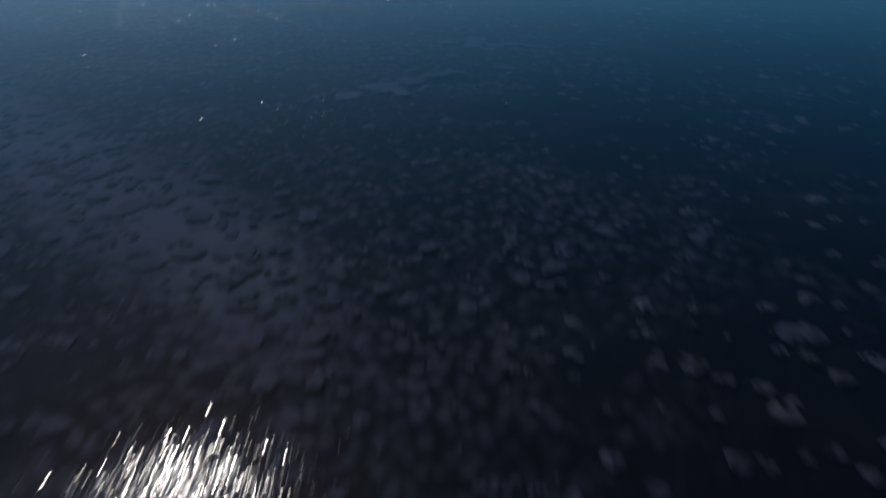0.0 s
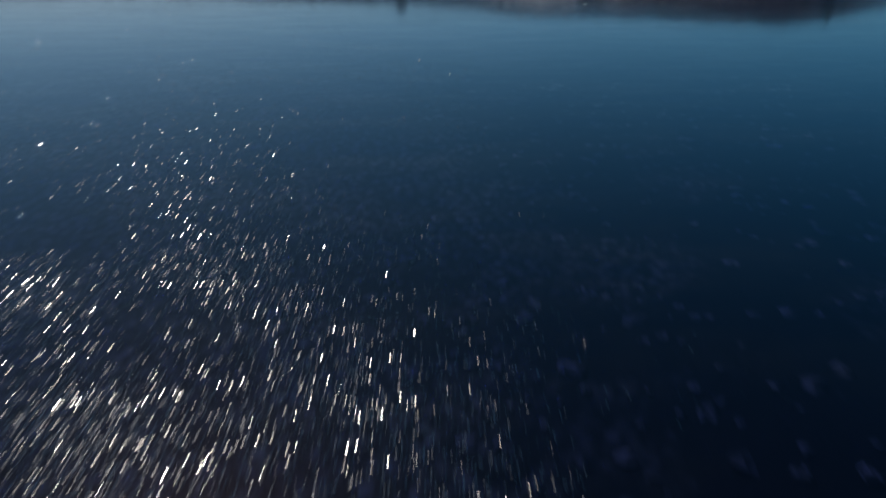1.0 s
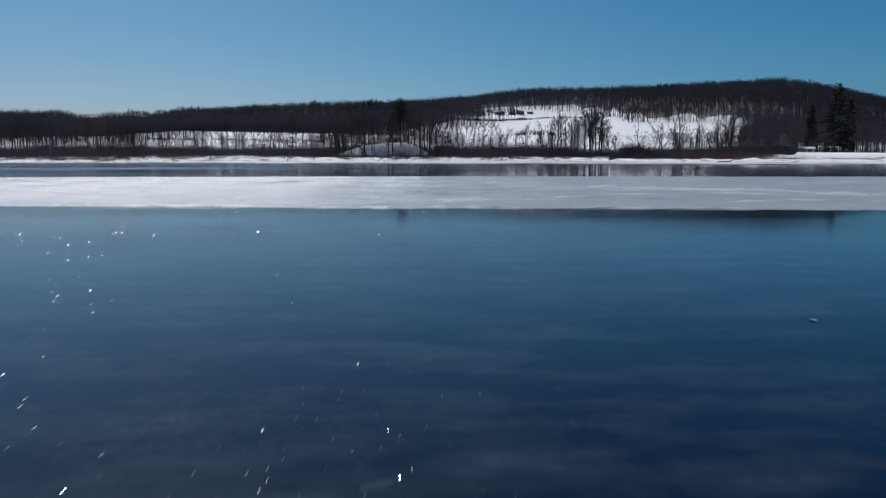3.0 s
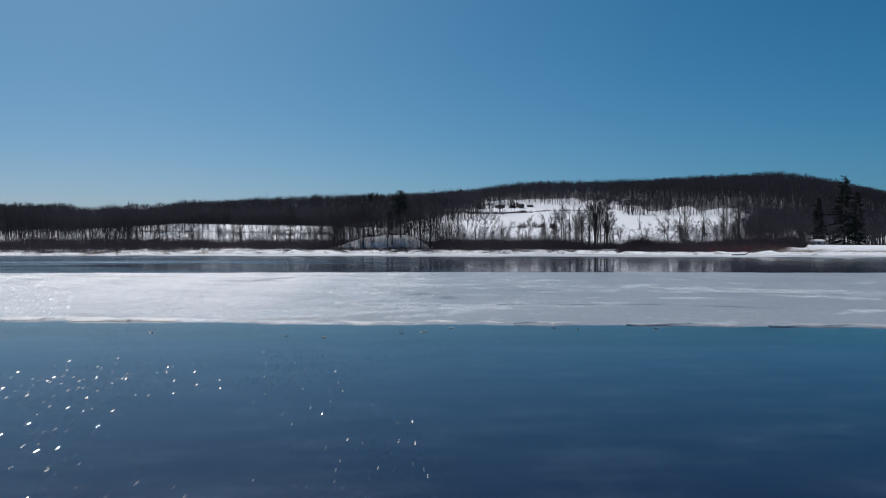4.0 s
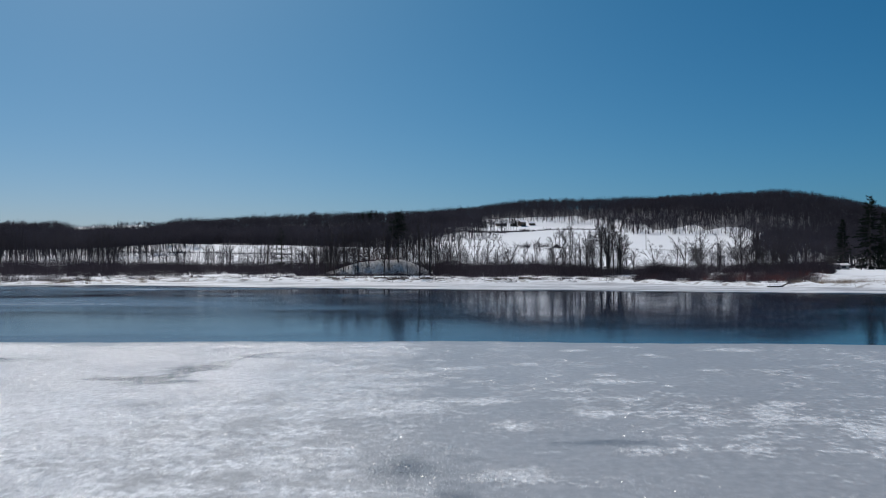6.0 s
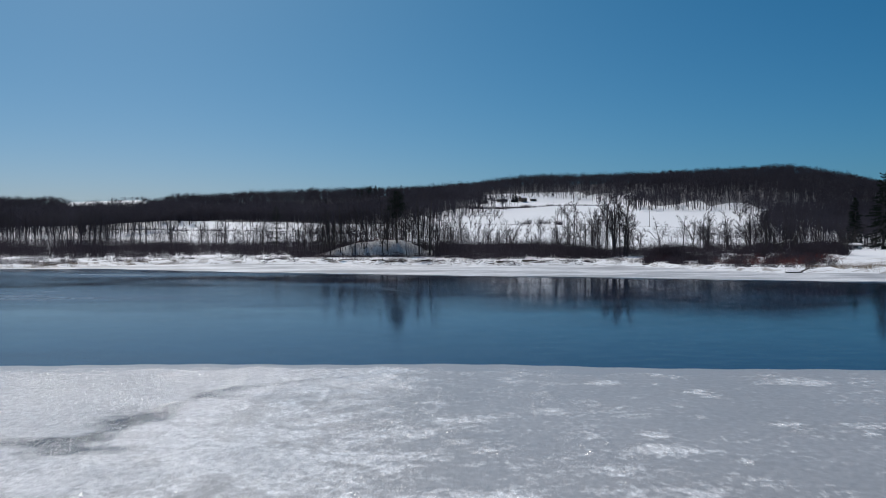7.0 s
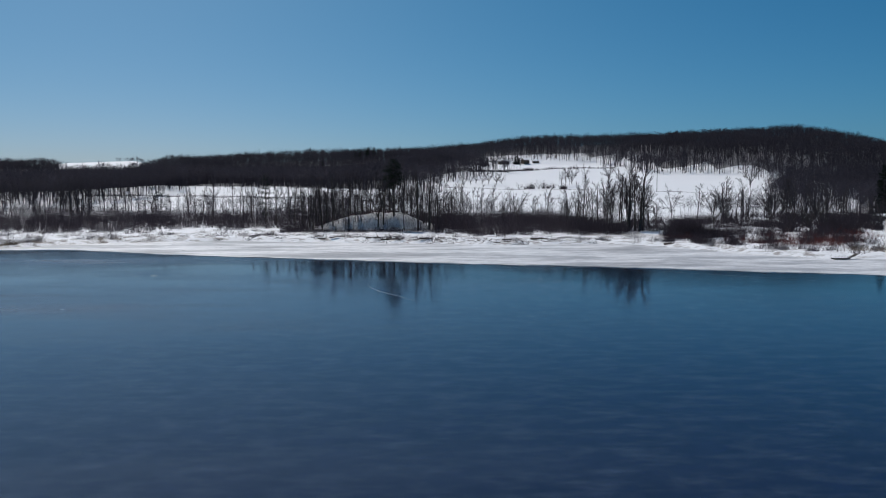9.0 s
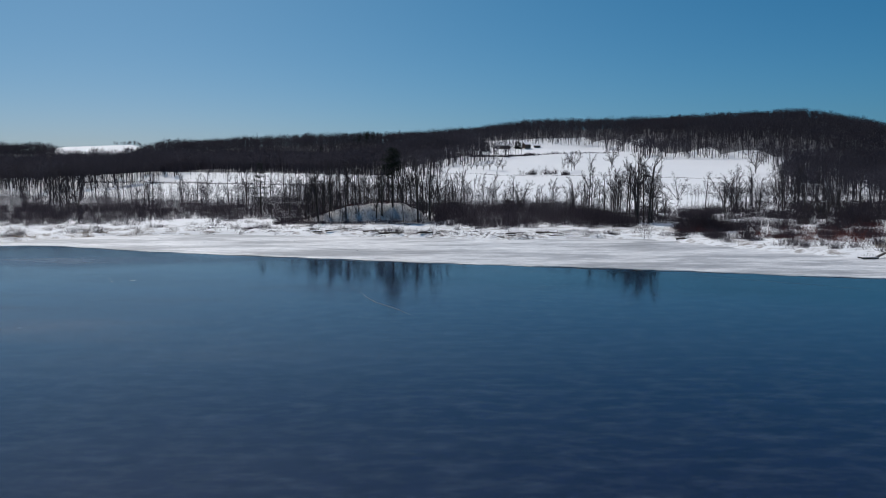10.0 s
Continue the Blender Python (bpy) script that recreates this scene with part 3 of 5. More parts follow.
def ice_sheet():
    """The band of white ice, a slab with a ragged rim."""
    xs = spaced((-400, -40, 10), (-40, -24, 1.0), (-24, 26, 0.4), (26, 60, 1.0), (60, 401, 10))
    vv = np.concatenate([[0.0, 0.004, 0.012], np.linspace(0.02, 0.98, 130), [0.99, 0.996, 1.0]])
    X = np.tile(xs, (len(vv), 1))
    a, b = near_edge(xs), far_edge(xs)
    Y = a + (b - a) * vv[:, None]
    r = np.random.RandomState(4)
    Z = 0.035 + 0.012 * np.sin(X * 0.9 + Y * 0.3) * np.sin(Y * 0.7) + r.normal(0, 0.004, X.shape)
    Z[:2] = [[-0.012], [0.012]]
    Z[2:6] += 0.03 * np.clip((-2 - X[2:6]) / 6, 0, 1)
    Z[-2:] = [[0.012], [-0.012]]
    ny, nx = X.shape
    idx = np.arange(nx * ny).reshape(ny, nx)
    q = np.stack([idx[:-1, :-1], idx[:-1, 1:], idx[1:, 1:], idx[1:, :-1]], -1).reshape(-1, 4)
    me = mesh_of("white_ice_sheet", np.stack([X, Y, Z], -1).reshape(-1, 3).tolist(), q.tolist(), M_WHITE_ICE, True)
    # how much old snow lies on it, and where meltwater has run
    arc = np.interp(Y, [78, 85, 87, 89.5, 93, 95, 97, 101], [-15.5, -13.0, -12.3, -11.8, -10.6, -7.5, -3.5, -1.0])
    beyond = np.clip((arc - X) / 1.6, 0, 1) * np.clip((Y - 76) / 6, 0, 1)
    cover = np.interp(X, [-60, -14, -4, 3, 12, 60], [0.34, 0.28, 0.205, 0.06, 0.07, 0.12]) + 0.2 * beyond
    cover = cover + 0.15 * np.exp(-((X + 19) / 4.5) ** 2 - ((Y - 95.5) / 3.5) ** 2)
    # a smooth pale sweep across the downstream part, and pale scabs
    cover = cover + 0.13 * np.exp(-((Y - 76 + 0.55 * (X - 11) + 0.012 * (X - 11) ** 2) / 3.2) ** 2) * np.clip((X - 2) / 6, 0, 1)
    for i in range(110):
        cx, cy, cr = r.uniform(-14, 22), r.uniform(56, 97), r.uniform(0.25, 1.0)
        cover = cover + r.uniform(0.08, 0.26) * np.exp(-((X - cx) / (cr * 1.5)) ** 2 - ((Y - cy) / cr) ** 2)
    wet = np.exp(-((X - arc) / (0.8 + 0.05 * np.abs(Y - 89) + 0.4 * np.sin(Y * 1.3))) ** 2) * np.clip((Y - 80) / 5, 0, 1) * np.clip((98 - Y) / 3, 0, 1) * 0.62
    for cx, cy, sx, sy, k in ((-0.6, 68.2, 1.0, 1.2, 0.5), (1.0, 65.4, 0.6, 1.6, 0.5), (0.8, 68, 3.4, 3.0, 0.34), (-27, 91, 3.2, 1.1, 0.9), (-17.6, 71.7, 0.8, 0.4, 0.8), (-10.4, 60, 0.5, 0.3, 0.8), (-11.6, 66.8, 0.5, 0.5, 0.8),
                              (-15.0, 84, 2.6, 0.7, 0.75), (-12.2, 82.8, 2.4, 0.6, 0.7), (6.0, 71.0, 1.8, 0.5, 0.7), (-13, 87, 1.6, 1.6, 0.6), (-9.8, 91.5, 1.2, 0.5, 0.5)):
        wet = wet + k * np.exp(-((X - cx) / sx) ** 2 - ((Y - cy) / sy) ** 2)
    seam = np.interp(X, [2.4, 4, 6.5, 9, 11, 12.2, 14.5], [61.5, 61.2, 60.9, 61.3, 61.2, 60.0, 59.0])
    wet = wet + 1.0 * np.exp(-((Y - seam) / 0.3) ** 2) * np.clip((X - 2.2) / 1, 0, 1) * np.clip((15.5 - X) / 2, 0, 1) * (0.7 + 0.3 * np.sin(X * 2.1))
    for nm, val in (("snow_cover", cover), ("wet", wet)):
        me.attributes.new(nm, "FLOAT", "POINT").data.foreach_set("value", val.astype(np.float32).ravel())
    me.materials.append(M_RIM)
    rim = np.zeros((ny - 1, nx - 1), np.int32)
    wide = 5.5 + 2.2 * np.sin(xs[:-1] * 0.23) + 1.2 * np.sin(xs[:-1] * 0.9 + 1) + r.uniform(-0.6, 0.6, nx - 1)
    rim[(ny - 2 - np.arange(ny - 1))[:, None] < wide[None, :]] = 1
    me.polygons.foreach_set("material_index", rim.ravel())
    return tagged(new("white_ice_sheet", me), "rough grey-white band of rotten ice across the river", "ice sheet", kind="structure")


ice_sheet()


def shore_ice():
    xs = spaced((-300, -100, 5), (-100, 110, 0.8), (110, 300, 5))
    vv = np.concatenate([[0.0], np.linspace(0, 1, 40)])
    X = np.tile(xs, (len(vv), 1))
    a = np.interp(xs, EDGE_X, EDGE_Y) + 0.3 * np.sin(xs * 0.7) + 0.15 * np.sin(xs * 2.3)
    b = np.interp(xs, BANK_X, BANK_Y) + 2.5
    Y = a + (b - a) * vv[:, None]
    r = np.random.RandomState(5)
    Z = 0.07 + 0.05 * np.sin(X * 0.31 + Y * 0.2) * np.sin(Y * 0.33) + r.normal(0, 0.015, X.shape)
    Z[0] = -0.1
    ny, nx = X.shape
    idx = np.arange(nx * ny).reshape(ny, nx)
    q = np.stack([idx[:-1, :-1], idx[:-1, 1:], idx[1:, 1:], idx[1:, :-1]], -1).reshape(-1, 4)
    me = mesh_of("shore_ice", np.stack([X, Y, Z], -1).reshape(-1, 3).tolist(), q.tolist(), M_SHORE_ICE, True)
    return tagged(new("shore_ice", me), "snow-dusted shelf of shore ice along the bank", "ice shelf", kind="structure")


shore_ice()


# ---- woods ----
def slivers(base, way, length, width, rng):
    """Thin triangles from base points along way: arrays (n,3), (n,3), (n,), (n,)."""
    side = np.cross(way, rng.normal(0, 1, way.shape))
    side /= np.linalg.norm(side, axis=1, keepdims=True) + 1e-9
    side *= (width * 0.5)[:, None]
    return np.stack([base - side, base + side, base + way * length[:, None]], 1)


def wood_tris(px, py, hh, rng, twigs=30, fat=1.0, stem=0.022, broad=1.0):
    """Bare trees of a far wood: a trunk, rising limbs and a rounded crown of fine twigs, as slivers."""
    n = len(px)
    foot = np.stack([px, py, land(px, py) - 0.3], 1)
    lean = np.stack([rng.normal(0, 0.035, n), rng.normal(0, 0.035, n), np.ones(n)], 1)
    girth = stem * hh * rng.uniform(0.7, 1.3, n)
    rx, rz = hh * broad * rng.uniform(0.17, 0.30, n), hh * rng.uniform(0.27, 0.38, n)
    mid = foot + lean * (hh - rz)[:, None]
    out = [slivers(foot, lean, hh * 0.95, girth, rng), slivers(foot, lean, hh * 0.85, girth, rng)]

    def aim(low):
        w = rng.normal(0, 1, (n, 3))
        w[:, 2] = np.maximum(w[:, 2], -low * np.abs(w[:, 2]))
        w /= np.linalg.norm(w, axis=1, keepdims=True)
        return w * np.stack([rx, rx, rz], 1)

    for k in range(5):
        b = foot + lean * (hh * rng.uniform(0.3, 0.72, n))[:, None]
        out.append(slivers(b, mid + aim(0.2) * 0.85 - b, np.ones(n), girth * 0.42, rng))
    for k in range(twigs):
        w = aim(0.75)
        b = mid + w * rng.uniform(0.05, 1.0, n)[:, None] ** 0.4 * 0.92
        d = w / hh[:, None] * 2.2 + rng.normal(0, 0.55, (n, 3)) + np.array([0, 0, 0.35])
        d *= (hh * rng.uniform(0.09, 0.16, n) / np.linalg.norm(d, axis=1))[:, None]
        out.append(slivers(b - d * 0.5, d, np.ones(n), 0.0062 * hh * fat * rng.uniform(0.6, 1.4, n), rng))
    return np.concatenate(out)


def wood(name, label, n, x0, x1, y0, y1, h0, h1, seed, mat, twigs=30, fat=1.0, gap=True, shape=None, stem=0.022, broad=1.0):
    rng = np.random.RandomState(seed)
    x, y = rng.uniform(x0, x1, n), rng.uniform(y0, y1, n)
    keep = np.abs(x) < 0.645 * y + 25
    if gap:
        keep &= ~in_field(x, y)
    if shape:
        keep &= shape(x, y)
    x, y = x[keep], y[keep]
    # stands of older and younger trees
    h = h0 + (h1 - h0) * np.clip(rng.beta(2.2, 2.0, len(x)) + 0.16 * np.sin(x * 0.051 + seed) * np.sin(y * 0.043 + x * 0.02), 0, 1.1)
    return tagged(new(name, tri_mesh(name, wood_tris(x, y, h, rng, twigs, fat, stem, broad), mat)), label, "forest", kind="stuff")


def thin_stand(x, y):
    """Leaves out most of the trees on the open slope above the upstream field."""
    bare = (x > -235) & (x < -150) & (y > 575) & (y < 655) & (np.sin(x * 12.7 + y * 7.1) > -0.75)
    return ~bare


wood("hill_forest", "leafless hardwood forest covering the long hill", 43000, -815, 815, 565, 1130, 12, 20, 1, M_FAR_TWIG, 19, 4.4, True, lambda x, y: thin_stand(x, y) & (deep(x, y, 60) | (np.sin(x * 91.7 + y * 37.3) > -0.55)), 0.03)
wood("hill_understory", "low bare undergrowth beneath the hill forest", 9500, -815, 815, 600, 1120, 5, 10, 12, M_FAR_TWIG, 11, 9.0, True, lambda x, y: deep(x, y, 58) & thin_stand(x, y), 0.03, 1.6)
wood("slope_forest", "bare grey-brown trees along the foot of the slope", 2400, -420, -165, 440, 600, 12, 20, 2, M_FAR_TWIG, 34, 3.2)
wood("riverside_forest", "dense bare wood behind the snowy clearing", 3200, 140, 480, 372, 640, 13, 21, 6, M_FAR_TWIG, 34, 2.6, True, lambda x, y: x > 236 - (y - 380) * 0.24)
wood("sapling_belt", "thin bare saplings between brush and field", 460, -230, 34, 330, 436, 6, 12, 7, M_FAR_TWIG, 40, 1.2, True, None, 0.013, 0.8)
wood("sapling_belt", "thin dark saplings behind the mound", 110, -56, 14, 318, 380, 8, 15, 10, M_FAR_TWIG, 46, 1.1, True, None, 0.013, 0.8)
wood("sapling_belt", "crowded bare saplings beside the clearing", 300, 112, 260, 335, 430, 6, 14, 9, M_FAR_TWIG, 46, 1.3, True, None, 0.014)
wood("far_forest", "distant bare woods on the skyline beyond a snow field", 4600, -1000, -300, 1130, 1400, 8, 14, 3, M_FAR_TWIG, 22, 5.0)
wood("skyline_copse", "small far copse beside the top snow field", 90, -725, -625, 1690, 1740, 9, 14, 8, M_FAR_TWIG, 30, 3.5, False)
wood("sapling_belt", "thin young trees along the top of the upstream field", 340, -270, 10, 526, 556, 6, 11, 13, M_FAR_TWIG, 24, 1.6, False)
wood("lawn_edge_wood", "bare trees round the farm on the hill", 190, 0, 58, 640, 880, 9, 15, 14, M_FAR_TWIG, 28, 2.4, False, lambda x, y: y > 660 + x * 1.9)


def clearing_edge(x, y):
    """True on the open snow of the clearing."""
    return (x > 0.63 * (y - 231) + 100) & (y < 345)


# ---- single bare trees ----
def branch(segs, p, d, length, r, level, depth, rng, sides, kids, spread, rise, fine=0.024):
    """A wavering limb and, along it, its own smaller limbs."""
    n = 5 if level == 0 else (4 if level == 1 else (3 if level == 2 else 1))
    step = length / n
    r1 = r
    for i in range(n):
        d = (d + Vector((rng.uniform(-1, 1), rng.uniform(-1, 1), rng.uniform(-0.6, 0.8) + rise)) * (0.05 if level == 0 else 0.10)).normalized()
        q = p + d * step
        r2 = r * (1 - (i + 1) / n * (0.62 if level == 0 else 0.8))
        segs.append((level, p.copy(), q.copy(), r1, r2, max(3, sides - level * 2)))
        if level < depth and (level > 0 or i >= 1):
            for k in range(kids[level]):
                f = rng.uniform(0.1, 1.0)
                a = rng.uniform(0, 2 * math.pi)
                u = d.orthogonal().normalized()
                w = d.cross(u)
                out = (u * math.cos(a) + w * math.sin(a))
                ang = rng.uniform(*spread)
                cd = (d * math.cos(ang) + out * math.sin(ang)).normalized()
                left = 1 - (i + f) / n * 0.62
                branch(segs, p + d * step * f, cd, length * rng.uniform(0.42, 0.62) * left, max(r1 * (0.30 if level == 0 else 0.42), fine), level + 1, depth, rng, sides, kids, spread, rise, fine)
        p, r1 = q, r2


def tree_kind(seed, h=10.0, trunk_r=0.17, kids=(2, 2, 4), spread=(0.5, 1.0), rise=0.35, start=0.95, forks=0, tilt=0.4, fine=0.011, blade=0.017):
    """Meshes of one bare tree of height about h: trunk, crown."""
    rng = random.Random(seed)
    segs = []
    d0 = Vector((rng.uniform(-0.05, 0.05), rng.uniform(-0.05, 0.05), 1)).normalized()
    branch(segs, Vector((0, 0, -0.4)), d0, h * start, trunk_r, 0, 3, rng, 6, kids, spread, rise, fine)
    for k in range(forks):
        a = k * 6.283 / forks + rng.uniform(-0.5, 0.5)
        f = tilt * rng.uniform(0.6, 1.3)
        branch(segs, Vector((0, 0, h * rng.uniform(0.14, 0.32))), Vector((math.cos(a) * f, math.sin(a) * f, 1)).normalized(), h * rng.uniform(0.58, 0.74), trunk_r * 0.6, 0, 3, rng, 6, kids, spread, rise, fine)
    tr = tubes([s[1:] for s in segs if s[0] == 0])
    vs, fs = tubes([s[1:] for s in segs if s[0] == 1])
    # the lesser limbs are ribbons, the finest twigs forked thin blades
    for lv, p0, p1, r0, r1, k in (s for s in segs if s[0] == 2):
        u = (p1 - p0).cross(Vector((rng.uniform(-1, 1), rng.uniform(-1, 1), 0.3))).normalized()
        o = len(vs)
        vs += [p0 - u * r0, p0 + u * r0, p1 + u * r1, p1 - u * r1]
        fs.append((o, o + 1, o + 2, o + 3))
    for lv, p0, p1, r0, r1, k in (s for s in segs if s[0] == 3):
        for f in range(2):
            d = (p1 - p0) * rng.uniform(0.7, 1.15)
            d = d + Vector((rng.uniform(-1, 1), rng.uniform(-1, 1), rng.uniform(-0.4, 1))) * (d.length * 0.3)
            u = d.cross(Vector((rng.uniform(-1, 1), rng.uniform(-1, 1), 0.2))).normalized() * blade
            o = len(vs)
            b0 = p0 + (p1 - p0) * (0.35 * f)
            vs += [b0 - u, b0 + u, b0 + d]
            fs.append((o, o + 1, o + 2))
    return mesh_of("trunk", tr[0], tr[1], M_BARK, True), mesh_of("crown", vs, fs, M_TWIG)


KINDS = [
    tree_kind(11, 10, 0.18, (2, 2, 2), (0.35, 0.8), 0.2),
    tree_kind(12, 10, 0.18, (1, 2, 3), (0.4, 0.9), 0.15, 0.9, 2, 0.25),
    tree_kind(13, 10, 0.13, (2, 2, 2), (0.35, 0.75), 0.2),
    tree_kind(14, 10, 0.15, (1, 2, 2), (0.45, 1.0), 0.05, 0.45, 5, 0.7),
    tree_kind(15, 10, 0.09, (1, 2, 4), (0.3, 0.7), 0.25),
    tree_kind(16, 10, 0.14, (2, 2, 2), (0.45, 1.0), 0.1),
    tree_kind(17, 10, 0.115, (1, 2, 3), (0.4, 0.9), 0.12, 0.85, 3, 0.25),
    tree_kind(29, 10, 0.15, (1, 2, 3), (0.45, 0.95), 0.0, 0.6, 5, 0.8, 0.012, 0.015),
    tree_kind(18, 10, 0.17, (1, 2, 3), (0.5, 1.1), 0.0, 0.45, 5, 0.8, 0.02, 0.024),
]


def place_trees(rows, label, group):
    for x, y, h, k in rows:
        m = Matrix.LocRotScale((x, y, height(x, y) - 0.1), Euler((0, 0, (x * 7.3 + y * 3.1) % 6.28)), None)
        root = new("bare_tree")
        part("trunk", KINDS[k][0], None, root)
        part("crown", KINDS[k][1], None, root)
        root.matrix_basis = m @ Matrix.Diagonal((h / 10, h / 10, h / 10, 1))
        tagged(root, label, "tree", group)


def tree_stand(rows, label):
    """Many far trees of the same kinds, joined."""
    vs, fs = [], []
    for x, y, h, k in rows:
        a = (x * 7.3 + y * 3.1) % 6.28
        turn = np.array([[math.cos(a), -math.sin(a), 0], [math.sin(a), math.cos(a), 0], [0, 0, 1]]) * (h / 10)
        for me in KINDS[k]:
            co = np.zeros(len(me.vertices) * 3, np.float32)
            me.vertices.foreach_get("co", co)
            o = len(vs)
            vs += (co.reshape(-1, 3) @ turn.T + np.array([x, y, height(x, y) - 0.1])).tolist()
            fs += [tuple(i + o for i in p.vertices) for p in me.polygons]
    return tagged(new("tree_stand", mesh_of("tree_stand", vs, fs, M_TWIG)), label, "trees", kind="stuff")


def scatter(n, x0, x1, y0, y1, h0, h1, seed, kinds, keep=None):
    rng = random.Random(seed)
    out = []
    while len(out) < n:
        x, y = rng.uniform(x0, x1), rng.uniform(y0, y1)
        h, k = rng.uniform(h0, h1), rng.choice(kinds)
        if keep is None or keep(x, y):
            out.append((x, y, h, k))
    return out


# on and round the snowy mound
place_trees([(-37.5, 294, 15, 2), (-34.6, 293.5, 16, 0), (-31.5, 295, 17, 2), (-26.5, 294, 15, 5), (-33.4, 312, 18, 2), (-29, 316, 17, 4), (-22.8, 296, 13, 4), (-17.5, 294, 17, 3),
             (-15.8, 294.5, 15, 1), (-5.0, 293, 19, 1), (-1.6, 296, 20, 0), (1.2, 299, 17, 2), (-15, 314, 13, 5), (-9, 290, 14, 4), (-24, 315, 14, 0), (-45, 303, 15, 5),
             (-43, 318, 15, 2), (-48, 320, 13, 2), (-52, 310, 12, 4), (-18, 321, 14, 4), (-6, 320, 14, 5), (4, 312, 15, 4), (-55, 322, 14, 5), (-40, 325, 16, 4), (6, 318, 13, 2), (10, 322, 14, 4)],
            "dark leafless tree on the snowy mound by the river", "trees on the mound")
place_trees(scatter(28, -54, 13, 304, 350, 11, 17, 19, (0, 2, 5, 2, 1)), "tall slim bare tree among others behind the mound", "trees on the mound")
place_trees(scatter(20, -37, -3, 298, 309, 9, 15, 18, (0, 2, 5, 4)), "bare tree on the crest of the snowy mound", "trees on the mound")
place_trees(scatter(36, -42, 3, 290, 316, 4, 11, 20, (4, 2, 4, 5)), "thin bare sapling on the mound's snowy face", "saplings on the mound")
# thin row between the river brush and the open field, upstream
place_trees(scatter(56, -112, -44, 325, 430, 7, 15, 21, (0, 2, 4, 5, 4, 2)) + scatter(16, -165, -112, 340, 430, 6, 13, 25, (3, 2, 4, 5, 1)), "slender bare tree in the row before the snow field", "trees before the field")
tree_stand(scatter(74, -290, -158, 375, 455, 12, 19, 22, (0, 2, 5, 1, 6)), "tall dark bare trees along the wood's edge")
# downstream of the mound
place_trees(scatter(30, 0, 36, 296, 390, 8, 14, 23, (0, 2, 4, 5, 4)), "slender bare tree above the river brush", "trees above the brush")
place_trees([(29.5, 330, 13, 3), (31, 335, 9, 4), (49.8, 340, 12, 3), (52.6, 325, 20, 2), (53.8, 327, 17, 4), (40, 290, 9, 4), (44.5, 296, 12, 6), (56.0, 300, 15, 5), (53.4, 296, 15, 2), (56.8, 289, 17, 6), (47, 293, 13, 5),
             (58.6, 287, 19, 0), (59.6, 292, 20, 6), (60.8, 288, 19, 5), (62.4, 286, 19, 2), (63.6, 291, 17, 6), (65.4, 295, 14, 6), (68.2, 299, 11, 7), (71, 301, 9, 1), (58.2, 297, 17, 5), (61.8, 297, 18, 6), (54.9, 291, 13, 4),
             (50, 291, 14, 0), (51.6, 287, 13, 6), (57.6, 285, 16, 2), (61, 284, 18, 0), (55.2, 294, 15, 6)],
            "tall bare tree in the clump below the field", "clump below the field")
place_trees(scatter(5, 47, 58, 286, 300, 9, 15, 27, (4, 2)) + scatter(12, 33, 53, 288, 325, 8, 13, 28, (4, 0, 5)), "slim bare tree at the edge of the clump", "clump below the field")
place_trees([(89.3, 300, 15, 7)], "spreading bare walnut tree with forked limbs behind river brush", "trees by the clearing")
place_trees([(104, 330, 14, 4), (108, 335, 13, 4)], "pale slender bare tree beside the walnut", "trees by the clearing")
tree_stand(scatter(36, 106, 178, 325, 400, 10, 17, 24, (0, 1, 2, 3, 5), lambda x, y: not (155 < x < 176 and y < 360)), "dark bare trees at the edge of the clearing")
place_trees([(159.6, 312, 10, 3), (176, 316, 9, 3), (183, 322, 12, 1)], "low crooked bare tree in the snowy clearing", "trees by the clearing")
place_trees(scatter(26, 105, 152, 272, 335, 6, 13, 26, (3, 1, 5, 7, 4), lambda x, y: not clearing_edge(x, y)), "crooked dark bare tree among the clearing's shrubs", "trees by the clearing")
# on the open field
place_trees([(252, 640, 21, 8), (270, 648, 17, 6), (141, 650, 21, 8), (111, 650, 16, 8), (103, 634, 15, 6), (107, 640, 13, 6), (99, 630, 12, 6)], "lone bare tree on the snow field", "field trees")
place_trees([(28, 636, 8, 8), (38, 640, 9, 8), (43, 642, 11, 8), (49, 640, 10, 8), (33, 644, 8, 8), (22, 640, 8, 8), (53, 644, 9, 8)], "low round orchard tree on the snow field", "orchard trees")


